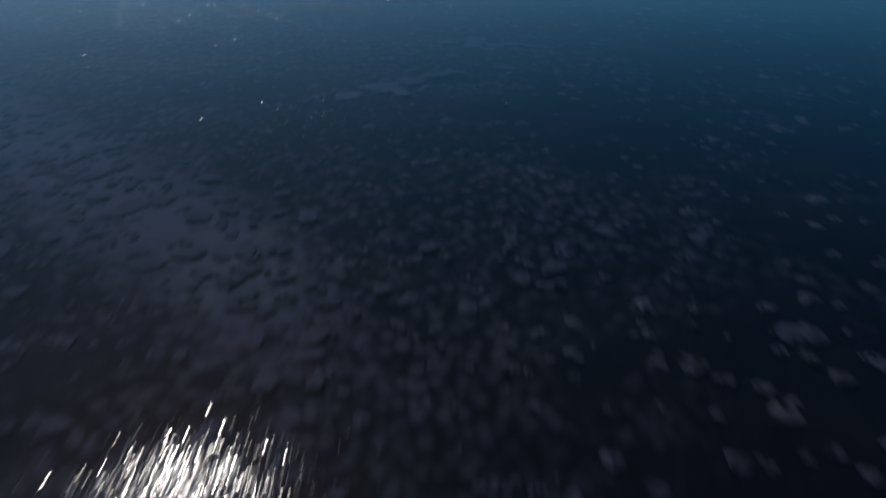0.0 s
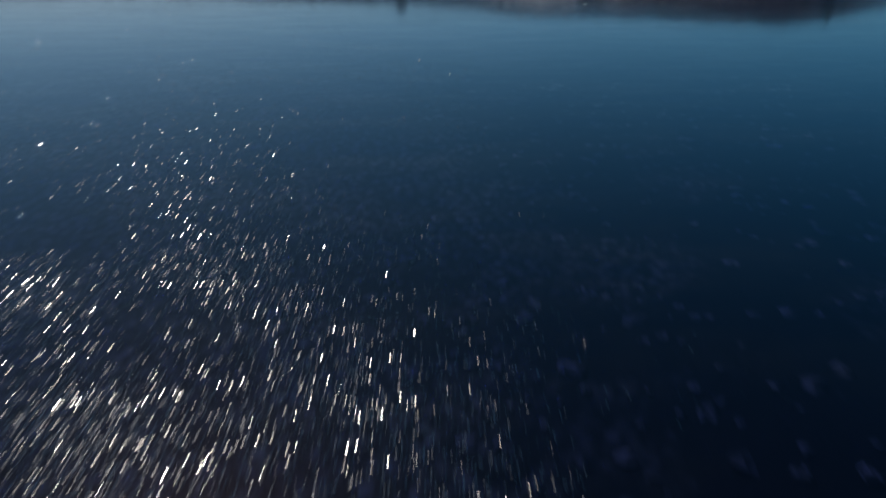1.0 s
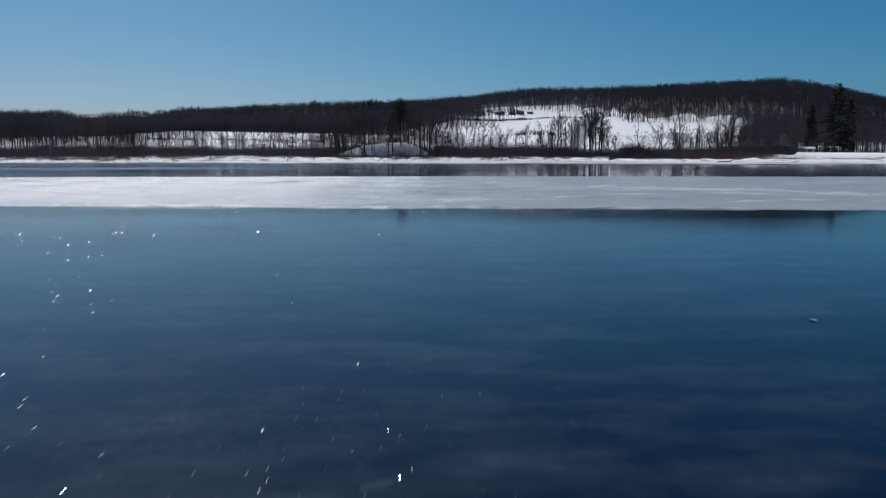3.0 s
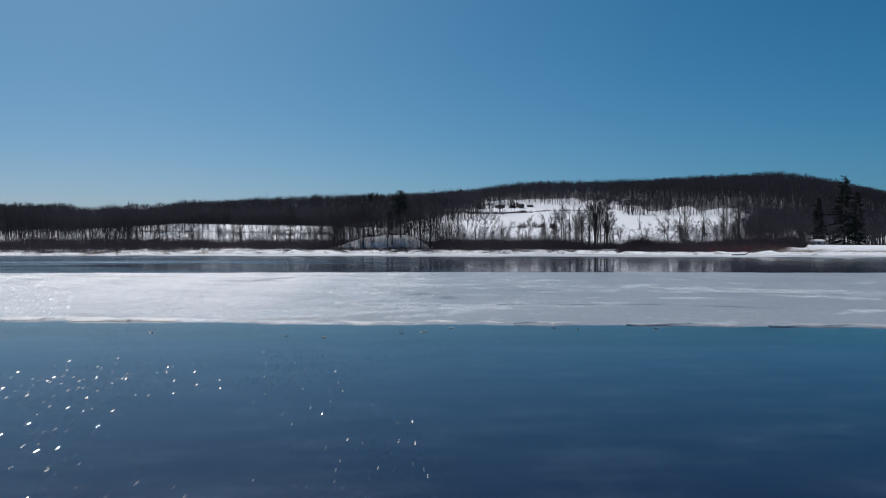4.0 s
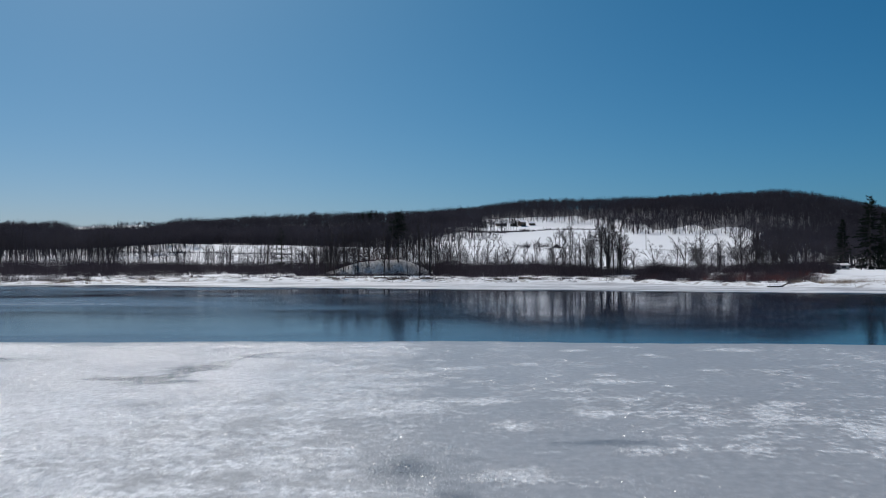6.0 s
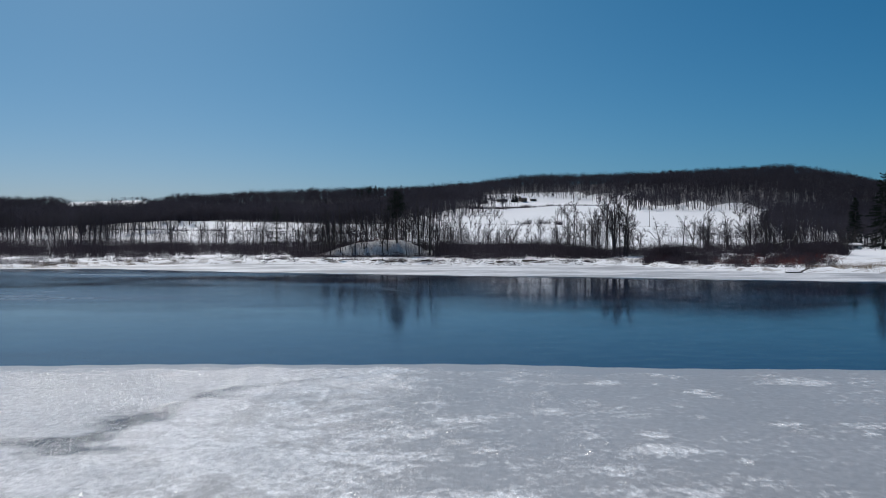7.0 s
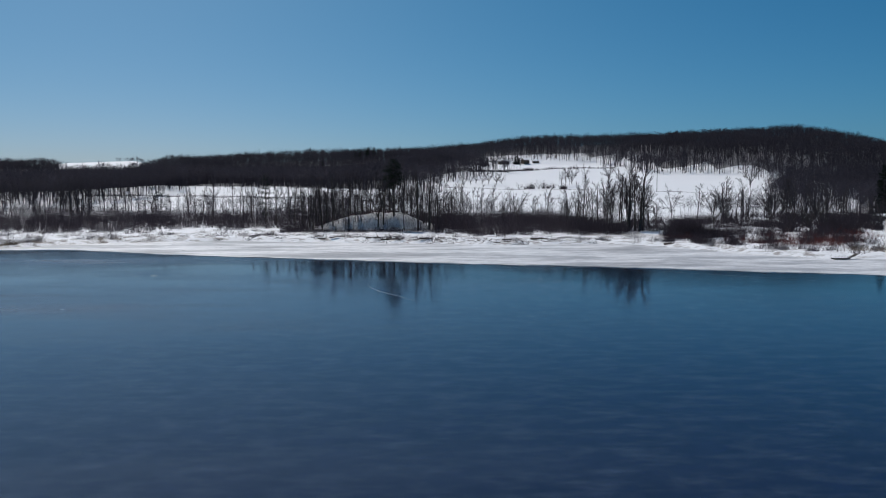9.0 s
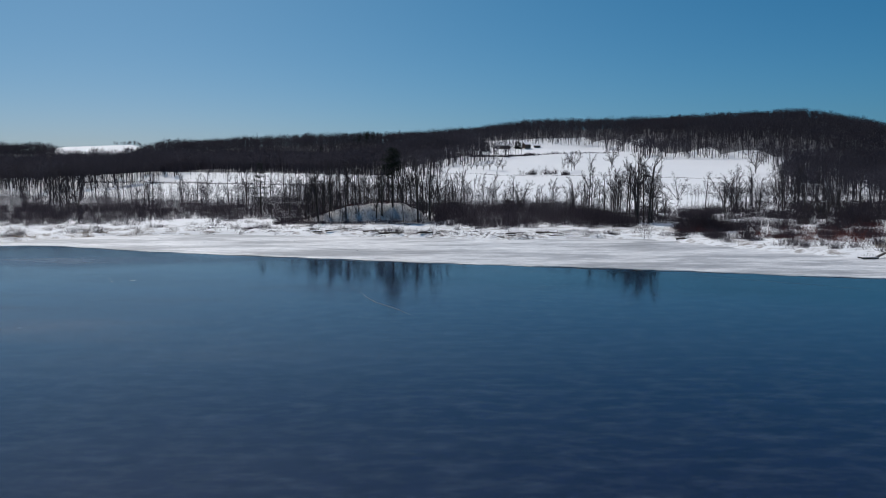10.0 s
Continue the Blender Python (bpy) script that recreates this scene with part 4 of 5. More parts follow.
# ---- evergreens ----
def conifer(name, x, y, h, label, seed, r0=0.19, low=0.1, top=0.02, density=1.0, droop=-0.15, flat=0.0, shape=0.75):
    """An evergreen: trunk, and whorled boughs set with needle sprays."""
    rng = np.random.RandomState(seed)
    root = new(name)
    root.location = (x, y, height(x, y) - 0.2)
    tagged(root, label, "tree")
    vs, fs = tubes([(Vector((0, 0, -0.3)), Vector((0.05, 0, h * 0.5)), h * 0.016, h * 0.011, 8), (Vector((0.05, 0, h * 0.5)), Vector((0, 0.05, h * 0.97)), h * 0.011, 0.03, 6)])
    part("trunk", mesh_of("trunk", vs, fs, M_BARK, True), None, root)
    segs, tris = [], []
    z = low * h
    while z < h * 0.985:
        t = (z - low * h) / (h * (1 - low))
        reach = h * r0 * (1 - t) ** shape * (1 - flat * (0.55 - 0.5 * math.sin(t * 9 + seed))) + h * top
        for k in range(rng.randint(4, 7)):
            a = rng.uniform(0, 6.283)
            ln = reach * rng.uniform(0.55, 1.12)
            d = np.array([math.cos(a), math.sin(a), droop + 0.75 * t * t])
            d /= np.linalg.norm(d)
            p = np.array([0, 0, z + rng.uniform(-0.2, 0.2)])
            segs.append((Vector(p), Vector(p + d * ln), 0.05 + 0.004 * ln * 5, 0.012, 4))
            n = int(max(6, ln * 9) * density)
            s = rng.uniform(0.18, 1.0, n)
            b = p + d * (ln * s)[:, None]
            w = d + rng.normal(0, 0.75, (n, 3)) + np.array([0, 0, -0.1])
            w /= np.linalg.norm(w, axis=1, keepdims=True)
            tris.append(slivers(b - w * 0.1, w, rng.uniform(0.35, 0.9, n) * (0.6 + h / 40), rng.uniform(0.14, 0.3, n), rng))
        z += h * 0.028 * rng.uniform(0.7, 1.3)
    vs, fs = tubes(segs)
    part("branchwork", mesh_of("branchwork", vs, fs, M_BARK), None, root)
    part("foliage", tri_mesh("foliage", np.concatenate(tris), M_NEEDLE), None, root)
    return root


def white_pine(x, y, h, label, seed, tiers, clump, needles):
    """A pine: bare trunk and long boughs in tiers (height, reach, boughs), each with tufts of needles."""
    rng = np.random.RandomState(seed)
    root = new("white_pine")
    root.location = (x, y, height(x, y) - 0.2)
    tagged(root, label, "tree")
    vs, fs = tubes([(Vector((0, 0, -0.3)), Vector((0.1, 0, h * 0.5)), h * 0.017, h * 0.012, 8), (Vector((0.1, 0, h * 0.5)), Vector((0, 0.05, h * 0.97)), h * 0.012, 0.04, 6)])
    part("trunk", mesh_of("trunk", vs, fs, M_BARK, True), None, root)
    tris = []
    for z, reach, boughs in tiers:
        for k in range(boughs):
            a = 6.283 * (k + rng.uniform(-0.4, 0.4)) / boughs
            ln = reach * rng.uniform(0.65, 1.15)
            p = np.array([0, 0, h * z + rng.uniform(-0.25, 0.25)])
            tip = p + np.array([math.cos(a) * ln, math.sin(a) * ln, ln * rng.uniform(0.02, 0.28)])
            vs, fs = tubes([(Vector(p), Vector(tip), 0.075, 0.02, 4)])
            part("bough", mesh_of("bough", vs, fs, M_BARK), None, root)
            for f in np.arange(0.35, 1.05, 0.62 / max(1.0, ln)):
                c = p + (tip - p) * f + rng.normal(0, 0.16, 3)
                b = c + rng.normal(0, 1, (needles, 3)) * np.array([clump, clump, clump * 0.42])
                w = (b - c) * 0.6 + rng.normal(0, 0.4, (needles, 3)) + np.array([0, 0, 0.15])
                w /= np.linalg.norm(w, axis=1, keepdims=True)
                tris.append(slivers(b, w, rng.uniform(0.25, 0.55, needles), rng.uniform(0.08, 0.17, needles), rng))
    part("foliage", tri_mesh("foliage", np.concatenate(tris), M_NEEDLE), None, root)


white_pine(-12.7, 297, 17.6, "tall dark white pine with a bare lower trunk on the mound", 31,
           [(0.34, 1.2, 2), (0.50, 2.6, 4), (0.56, 3.2, 6), (0.62, 3.7, 7), (0.68, 3.7, 8), (0.74, 3.5, 8), (0.80, 3.2, 8), (0.86, 2.7, 7), (0.92, 2.0, 6), (0.98, 1.1, 5)], 0.55, 26)
white_pine(-62.5, 338, 18, "layered open white pine above the river brush", 32,
           [(0.20, 2.6, 4), (0.31, 3.4, 5), (0.42, 3.6, 5), (0.53, 3.4, 5), (0.63, 2.9, 5), (0.73, 2.5, 5), (0.83, 1.8, 4), (0.92, 1.1, 4), (0.99, 0.6, 3)], 0.5, 16)
conifer("spruce", 177.2, 335, 31, "tall dense dark spruce beside the snowy clearing", 33, 0.26, 0.05, 0.01, 2.4, -0.25)
conifer("spruce", 188, 343, 24, "dark spruce beside a taller one", 34, 0.22, 0.05, 0.01, 2.0, -0.25)
conifer("spruce", 169, 340, 21, "shorter dark spruce behind the clearing", 44, 0.22, 0.05, 0.01, 2.0, -0.25)
for i, (x, y, h) in enumerate([(-104, 1010, 19), (-98, 1005, 22), (-92, 1015, 22), (-86, 1007, 23), (-80, 1013, 22), (-89, 1019, 21), (-130, 900, 22), (-75, 1011, 19)]):
    tagged(conifer("hill_pine", x, y, h, "dark pine standing above the bare hill woods", 50 + i, 0.2, 0.25, 0.02, 1.3), group="hill pines")
for i, (x, y, h) in enumerate([(49, 797, 12), (53, 799, 9), (-10, 860, 14), (20, 880, 15), (-620, 1690, 12)]):
    tagged(conifer("cedar", x, y, h, "dark round cedar at the field's edge", 70 + i, 0.3, 0.05, 0.03, 1.3), group="cedars")


# ---- brush, reeds and hedges ----
def brush(name, label, category, n, pick, h0, h1, seed, mat, stems=6, width=0.05, lean=0.28, twigs=2, clump=1.0):
    """Shrubs of several stems that fan out, over a stretch of ground."""
    rng = np.random.RandomState(seed)
    x, y = pick(rng, n)
    n = len(x)
    # each shrub has its own height; its stems lean outwards
    big = h0 + (h1 - h0) * rng.beta(1.5, 2.4, n)
    big *= 0.78 + 0.28 * np.sin(x * 0.16 + seed) * np.sin(y * 0.12 + x * 0.05) + 0.2 * np.sin(x * 0.47 + 2 * seed + 0.2 * y) * np.sin(x * 0.19 - 0.13 * y)
    out = []
    for k in range(stems):
        ox, oy = rng.normal(0, 0.4 * clump, n), rng.normal(0, 0.4 * clump, n)
        sx, sy = x + ox, y + oy
        b = np.stack([sx, sy, land(sx, sy) - 0.1], 1)
        w = np.stack([ox * 0.5 + rng.normal(0, lean, n), oy * 0.5 + rng.normal(0, lean, n), np.ones(n)], 1)
        w /= np.linalg.norm(w, axis=1, keepdims=True)
        ln = big * rng.uniform(0.5, 1.0, n)
        out.append(slivers(b, w, ln, np.full(n, width * 0.8), rng))
        for j in range(twigs):
            s = rng.uniform(0.3, 0.95, n)
            w2 = w + rng.normal(0, 0.42, w.shape)
            out.append(slivers(b + w * (ln * s)[:, None], w2, ln * rng.uniform(0.16, 0.36, n), np.full(n, width * 0.6), rng))
    return tagged(new(name, tri_mesh(name, np.concatenate(out), mat)), label, category, kind="stuff")


def off_mound(x, y):
    return ((x + 20) / 20.5) ** 2 + ((y - 302) / 15) ** 2 > 1


def belt(x0, x1, d0, d1, power=1.0, clear=None):
    """Ground between d0 and d1 metres behind the bank."""
    def pick(rng, n):
        x = rng.uniform(x0, x1, n)
        y = np.interp(x, BANK_X, BANK_Y) + d0 + (d1 - d0) * rng.uniform(0, 1, n) ** power + 4.5 * np.sin(x * 0.31) * np.sin(x * 0.083 + 1) + 2.5 * np.sin(x * 0.93)
        k = off_mound(x, y) & (np.sin(x * 0.23 + 1.1) * np.sin(y * 0.19 + 0.07 * x) + 0.5 * np.sin(x * 0.71) * np.sin(y * 0.43) + rng.uniform(-0.35, 0.35, n) > np.where(x < -50, -0.95, -0.6))
        if clear:
            k &= ~clear(x, y)
        return x[k], y[k]
    return pick


def beds(centres, spread, clear=None):
    """Loose groups round a few centres."""
    def pick(rng, n):
        k = rng.randint(0, len(centres), n)
        c = np.array(centres, float)[k]
        x, y = c[:, 0] + rng.normal(0, 1, n) * c[:, 2] * spread, c[:, 1] + rng.normal(0, 1, n) * c[:, 2] * spread * 0.8
        keep = ~clear(x, y) if clear else np.ones(n, bool)
        return x[keep], y[keep]
    return pick


def shrub_line(x0, x1, d0, d1, seed, count):
    """Centres of shrubs strung along the bank."""
    r = random.Random(seed)
    out = []
    for i in range(count):
        x = r.uniform(x0, x1)
        out.append((x, float(np.interp(x, BANK_X, BANK_Y)) + r.uniform(d0, d1), r.uniform(0.5, 1.6)))
    return out


brush("river_brush", "dense dark leafless brush along the river bank", "brush", 6500, belt(-200, 4, 46, 110, 1.1, lambda x, y: (x > -42) & (x < 0) & (y < 313)), 2.6, 8.4, 61, M_BRUSH, 7, 0.08, 0.2, 2)
brush("river_brush", "dense dark leafless brush above the shore snow", "brush", 3600, belt(0, 58, 26, 110, 1.2, lambda x, y: (x > 30) & (y < 262 + (x - 30) * 0.4)), 2.4, 9.0, 92, M_BRUSH, 8, 0.075, 0.2, 2)
brush("back_brush", "tangled dark brush behind the bank trees", "brush", 5600, belt(-220, 60, 100, 175, 1.0), 3.0, 7.6, 62, M_BRUSH, 6, 0.06, 0.22)
brush("bank_scrub", "sparse thin scrub on the snowy bank", "brush", 2400, beds(shrub_line(-190, 60, 2, 48, 1, 210), 1.1), 0.8, 2.8, 63, M_BRUSH, 5, 0.06, 0.35)
brush("mound_scrub", "thin scrub and saplings on the mound's face", "brush", 2400, lambda r, n: (-46 + 48 * r.uniform(0, 1, n) ** 1.25, r.uniform(284, 303, n)), 0.6, 3.6, 78, M_BRUSH, 4, 0.07, 0.22)
brush("thicket", "rounded dark thicket beside the walnut", "brush", 620, lambda r, n: (69.5 + r.normal(0, 2.6, n), 263 + r.normal(0, 2.2, n)), 4.0, 8.6, 64, M_BRUSH, 8, 0.055, 0.4)
brush("clearing_brush", "mixed dark brush in the snow below the walnut", "brush", 4200, beds([(r_.uniform(70, 162), r_.uniform(262, 345), r_.uniform(1.0, 3.6)) for r_ in [random.Random(15)] for _ in range(120)], 0.8, clearing_edge), 2.4, 8.0, 65, M_BRUSH, 8, 0.07, 0.3)
brush("clearing_brush", "scattered brown shrubs before the dense brush", "brush", 1000, beds([(r_.uniform(62, 104), r_.uniform(236, 268), r_.uniform(0.8, 2.2)) for r_ in [random.Random(5)] for _ in range(48)], 0.9, clearing_edge), 1.8, 5.4, 93, M_BRUSH, 8, 0.075, 0.32)
brush("clump_brush", "dark brush round the feet of the tree clump", "brush", 620, lambda r, n: (r.uniform(44, 74, n), r.uniform(281, 312, n)), 2.2, 5.2, 80, M_BRUSH, 6, 0.08, 0.32)
brush("wood_understory", "low dark brush under the trees behind the clearing", "brush", 1500, lambda r, n: (r.uniform(140, 290, n), r.uniform(350, 430, n)), 2.5, 6.5, 81, M_BRUSH, 6, 0.06, 0.3)
brush("shore_shrubs", "open bare shrubs standing in bank snow", "brush", 520, beds(shrub_line(56, 92, 6, 26, 2, 40), 0.8, clearing_edge), 1.6, 4.0, 66, M_BRUSH, 6, 0.06, 0.35)
brush("red_dogwood", "red-stemmed dogwood thicket on the bank", "brush", 520, beds([(80, 234, 3), (85, 238, 4), (90, 240, 4), (88, 232, 2.5), (78, 244, 4), (95, 246, 4), (86, 252, 5), (96, 258, 5), (104, 262, 4), (108, 254, 3), (100, 246, 3), (114, 266, 4)], 1.0, clearing_edge), 1.6, 4.4, 67, M_RED, 6, 0.06, 0.35)
brush("red_dogwood", "low red-stemmed shrubs below the thicket", "brush", 150, beds([(61.5, 258, 1.6), (64, 257.5, 1.6), (67, 257, 1.6)], 0.9), 1.2, 2.6, 68, M_RED, 5, 0.04, 0.4)
brush("red_brambles", "rusty brambles on the mound's crest", "brush", 420, lambda r, n: (r.uniform(-36, -12, n), 301 + r.uniform(-1.5, 4, n)), 0.5, 1.2, 69, M_RED, 5, 0.05, 0.5)
brush("flood_debris", "tangled dark sticks washed onto the bank snow", "debris", 2400, beds(shrub_line(-70, 45, 1, 14, 11, 170), 0.9), 0.5, 1.7, 94, M_BRUSH, 4, 0.10, 1.7, 1)
brush("dry_reeds", "dry tan reeds poking through the shore snow", "reeds", 1700, beds(shrub_line(-190, 105, 0, 40, 3, 190), 0.9), 0.4, 1.2, 70, M_GRASS, 5, 0.05, 0.3, 0)
brush("dry_reeds", "clump of dry reeds at the river's edge", "reeds", 800, beds(shrub_line(-110, -70, -3, 8, 4, 34), 1.0), 0.6, 1.9, 71, M_GRASS, 6, 0.05, 0.3, 0)
brush("edge_scrub", "dark scrub reaching down to the river's edge", "brush", 700, beds(shrub_line(-190, -78, 2, 12, 6, 60), 1.0), 1.4, 3.6, 79, M_BRUSH, 6, 0.06, 0.3)
brush("clearing_reeds", "dry weeds along the clearing's shore", "reeds", 900, beds([(r_.uniform(86, 140), r_.uniform(199, 226), 1.8) for r_ in [random.Random(6)] for _ in range(30)], 0.9), 0.8, 2.6, 72, M_GRASS, 6, 0.055, 0.3, 0)
brush("field_hedge", "thin weedy fence line across the snow field", "hedge", 1500, lambda r, n: (r.uniform(5, 215, n), 610 + r.normal(0, 0.4, n)), 0.4, 1.2, 73, M_BRUSH, 4, 0.16, 0.4, 0)
brush("field_hedge", "brushy hedge below the farmhouse lawn", "hedge", 1000, lambda r, n: (lambda x: (x, 742 + (x - 20) * 0.36 + r.normal(0, 2.5, n)))(np.concatenate([r.uniform(32, 95, n - n // 4), r.uniform(95, 185, n // 4)])), 1.2, 4.6, 74, M_BRUSH, 5, 0.26, 0.4, 1)
brush("field_bushes", "grey bare bushes in the middle of the field", "brush", 46, beds([(70, 617, 2.5), (75, 619, 3), (84, 620, 3), (91, 622, 3)], 0.8), 4, 11, 75, M_TWIG, 8, 0.22, 0.3, 3)
brush("field_bushes", "dark low bush at the field fence", "brush", 26, lambda r, n: (97 + r.normal(0, 1.8, n), 614 + r.normal(0, 1.2, n)), 3, 5.5, 76, M_BRUSH, 8, 0.25, 0.5, 3)
brush("field_edge_brush", "weedy strip across the upstream field", "hedge", 1100, lambda r, n: (r.uniform(-215, -20, n), 512 + r.normal(0, 1.2, n)), 0.8, 3.0, 77, M_BRUSH, 4, 0.18, 0.4, 0)


# ---- buildings ----
def gable(bm, w, d, z, rise, over, thick=0.25):
    """A pitched roof slab over a w by d plan, ridge along x."""
    h = d / 2 + over
    a = math.atan2(rise, d / 2)
    for s in (-1, 1):
        box(bm, (w + 2 * over, h / math.cos(a), thick), (0, s * h / 2, z + rise / 2 - over * math.tan(a) / 2 + thick / 2), Matrix.Rotation(-s * a, 4, "X"))
    return bm


def building(name, x, y, w, d, h, rise, wall, label, windows=(), door=None, turn=0.0):
    root = new(name)
    root.matrix_basis = pose(x, y, height(x, y) - 0.15, 0, 0, turn)
    tagged(root, label, "building")
    bm = box(bmesh.new(), (w, d, h), (0, 0, h / 2))
    for s in (-1, 1):
        v = [bm.verts.new((s * w / 2 - s * 0.001, -d / 2, h)), bm.verts.new((s * w / 2 - s * 0.001, d / 2, h)), bm.verts.new((s * w / 2 - s * 0.001, 0, h + rise))]
        bm.faces.new(v)
    part("wall", bm, wall, root)
    part("roof", gable(bmesh.new(), w, d, h, rise, 0.35), M_ROOF_SNOW, root, "snow-covered gable roof")
    for wx, wz, ww, wh in windows:
        fr = box_part("window", (ww + 0.2, 0.08, wh + 0.2), (wx, -d / 2 - 0.03, wz), M_PLANK, root)
        box_part("pane", (ww, 0.05, wh), (wx, -d / 2 - 0.06, wz), M_DARK, fr)
    if door:
        dr = box_part("door", (0.95, 0.08, 2.05), (door, -d / 2 - 0.04, 1.03), M_PLANK, root, bevel=0.01)
        box_part("handle", (0.05, 0.06, 0.12), (door + 0.36, -d / 2 - 0.1, 1.0), M_METAL, dr)
    return root


building("shed", 165.4, 336, 5.6, 3.4, 1.95, 0.55, M_WALL, "small grey shed with a snowy roof in the clearing", [(0.6, 1.15, 1.5, 0.8)], -1.6)
building("farmhouse", 79, 894, 12, 8, 3.6, 2.6, M_BROWN, "dark brown farmhouse with a snowy roof on the hill", [(-4, 1.8, 1.1, 1.2), (-1.5, 1.8, 1.1, 1.2), (4, 1.8, 1.1, 1.2)], 1.3)
building("barn", 104, 897, 7, 8, 4.2, 2.4, M_BROWN, "low dark barn beside the farmhouse on the hill", [(1.5, 2.0, 1.4, 1.0)], -1.2, 20)
building("outbuilding", 117, 902, 7, 5, 2.3, 1.5, M_BROWN, "dark outbuilding with a snowy roof by the hill woods", [(-2, 1.6, 1.2, 0.9), (2, 1.6, 1.2, 0.9)], 0.0)
for i, (x, y, h) in enumerate([(92, 893, 9), (95, 895, 10), (96.5, 892, 8)]):
    tagged(conifer("cedar", x, y, h, "dark evergreen between the farm buildings", 90 + i, 0.32, 0.05, 0.03, 1.3), group="cedars")


def utility_pole(x, y, h):
    root = new("utility_pole")
    root.location = (x, y, height(x, y) - 0.3)
    tagged(root, "tall grey wooden utility pole in the snow field", "pole")
    vs, fs = tubes([(Vector((0, 0, 0)), Vector((0, 0, h)), 0.22, 0.15, 8)])
    part("post", mesh_of("post", vs, fs, M_PLANK, True), None, root)
    box_part("crossarm", (2.4, 0.14, 0.16), (0, -0.2, h - 0.8), M_PLANK, root)
    for dx in (-1.05, 0.0, 1.05):
        bm = bmesh.new()
        bmesh.ops.create_cone(bm, cap_ends=True, segments=8, radius1=0.06, radius2=0.04, depth=0.22, matrix=Matrix.Translation((dx, -0.2, h - 0.61)))
        part("insulator", bm, M_METAL, root)


utility_pole(168, 611, 16.5)


def dock(x, y):
    """A floating dock section pulled up on the shore ice, with pipe posts and a ramp."""
    root = new("floating_dock")
    root.matrix_basis = pose(x, y, 0.12, 0, 0, 4) @ Matrix.Diagonal((0.62, 0.62, 0.62, 1))
    tagged(root, "grey plank dock with pipe posts stranded on shore ice", "dock")
    for s in (-1, 1):
        box_part("float", (4.9, 0.45, 0.28), (0, s * 0.75, 0.14), M_DARK, root, bevel=0.04)
    for i in range(16):
        box_part("plank", (0.28, 2.1, 0.05), (-2.33 + i * 0.31, 0, 0.32), M_PLANK, root)
    for i in range(6):
        for s in (-1, 1):
            vs, fs = tubes([(Vector((-2.3 + i * 0.92, s * 1.08, 0.0)), Vector((-2.3 + i * 0.92, s * 1.08, 1.15 + 0.3 * ((i * 5) % 3 == 0))), 0.035, 0.035, 8)])
            part("post", mesh_of("post", vs, fs, M_METAL, True), None, root)
    box_part("snow_cover", (4.2, 1.7, 0.12), (0.1, 0.05, 0.41), M_ROOF_SNOW, root, "crusted snow on the planks", None, 0.04)
    ramp_ = box_part("ramp", (4.6, 1.2, 0.16), (4.2, 0.7, 0.85), M_BARK, root, "dark gangway up to the bank", Matrix.Rotation(radians(-16), 4, "Y") @ Matrix.Rotation(radians(20), 4, "Z"), 0.02)
    return root


dock(75, 203.6)


def driftwood(x, y, length, r, turn, seed):
    rng = random.Random(seed)
    root = new("driftwood_log")
    root.matrix_basis = pose(x, y, height(x, y) + r * 0.5, 0, rng.uniform(-4, 4), turn)
    tagged(root, "dark fallen log lying in the bank snow", "log", "driftwood logs")
    p, d = Vector((-length / 2, 0, 0)), Vector((1, 0, 0))
    segs = []
    for i in range(4):
        d = (d + Vector((0, rng.uniform(-0.2, 0.2), rng.uniform(-0.08, 0.08)))).normalized()
        q = p + d * length / 4
        segs.append((p, q, r * (1 - i * 0.15), r * (1 - (i + 1) * 0.15), 8))
        p = q
    vs, fs = tubes(segs)
    part("log", mesh_of("log", vs, fs, M_LOG, True), None, root)
    for k in range(3):
        a = Vector((rng.uniform(-0.3, 0.4) * length, 0, 0))
        b = a + Vector((rng.uniform(-0.6, 0.6), rng.uniform(-1, 1), rng.uniform(0.3, 1.1)))
        vs, fs = tubes([(a, b, r * 0.35, 0.02, 5)])
        part("limb", mesh_of("limb", vs, fs, M_LOG), None, root)


rng = random.Random(81)
for i in range(34):
    x = rng.uniform(-36, 30) if i < 26 else rng.uniform(-85, 75)
    y = float(np.interp(x, BANK_X, BANK_Y)) + rng.uniform(2.0, 9.0)
    driftwood(x, y, rng.uniform(1.8, 5.0), rng.uniform(0.10, 0.24), rng.uniform(-35, 35), 100 + i)


# ---- stones under the clear ice ----
def stone_mesh(seed, flat):
    bm = bmesh.new()
    bmesh.ops.create_icosphere(bm, subdivisions=1, radius=0.5)
    r = random.Random(seed)
    off = Vector((r.uniform(0, 50), r.uniform(0, 50), 0))
    for v in bm.verts:
        k = 1 + 0.55 * noise.noise(v.co * 2.2 + off)
        v.co = Vector((v.co.x * k, v.co.y * k, v.co.z * k * flat))
    me = bpy.data.meshes.new("stone")
    bm.to_mesh(me)
    bm.free()
    me.materials.append(M_STONE)
    return me


STONES = [stone_mesh(i, 0.28 + 0.06 * (i % 4)) for i in range(8)]
SLABS = [stone_mesh(20 + i, 0.13) for i in range(6)]


def lay_stone(x, y, sx, sy, mesh, turn, lift=0.0):
    ob = new("stone", mesh)
    ob.parent = ground
    ob.matrix_basis = Matrix.LocRotScale((x, y, height(x, y) + 0.02 * sx + lift), Euler((0.16 * math.sin(x * 31), 0.16 * math.sin(y * 37), turn)), (sx, sy, (sx + sy) / 2))


rng = random.Random(83)
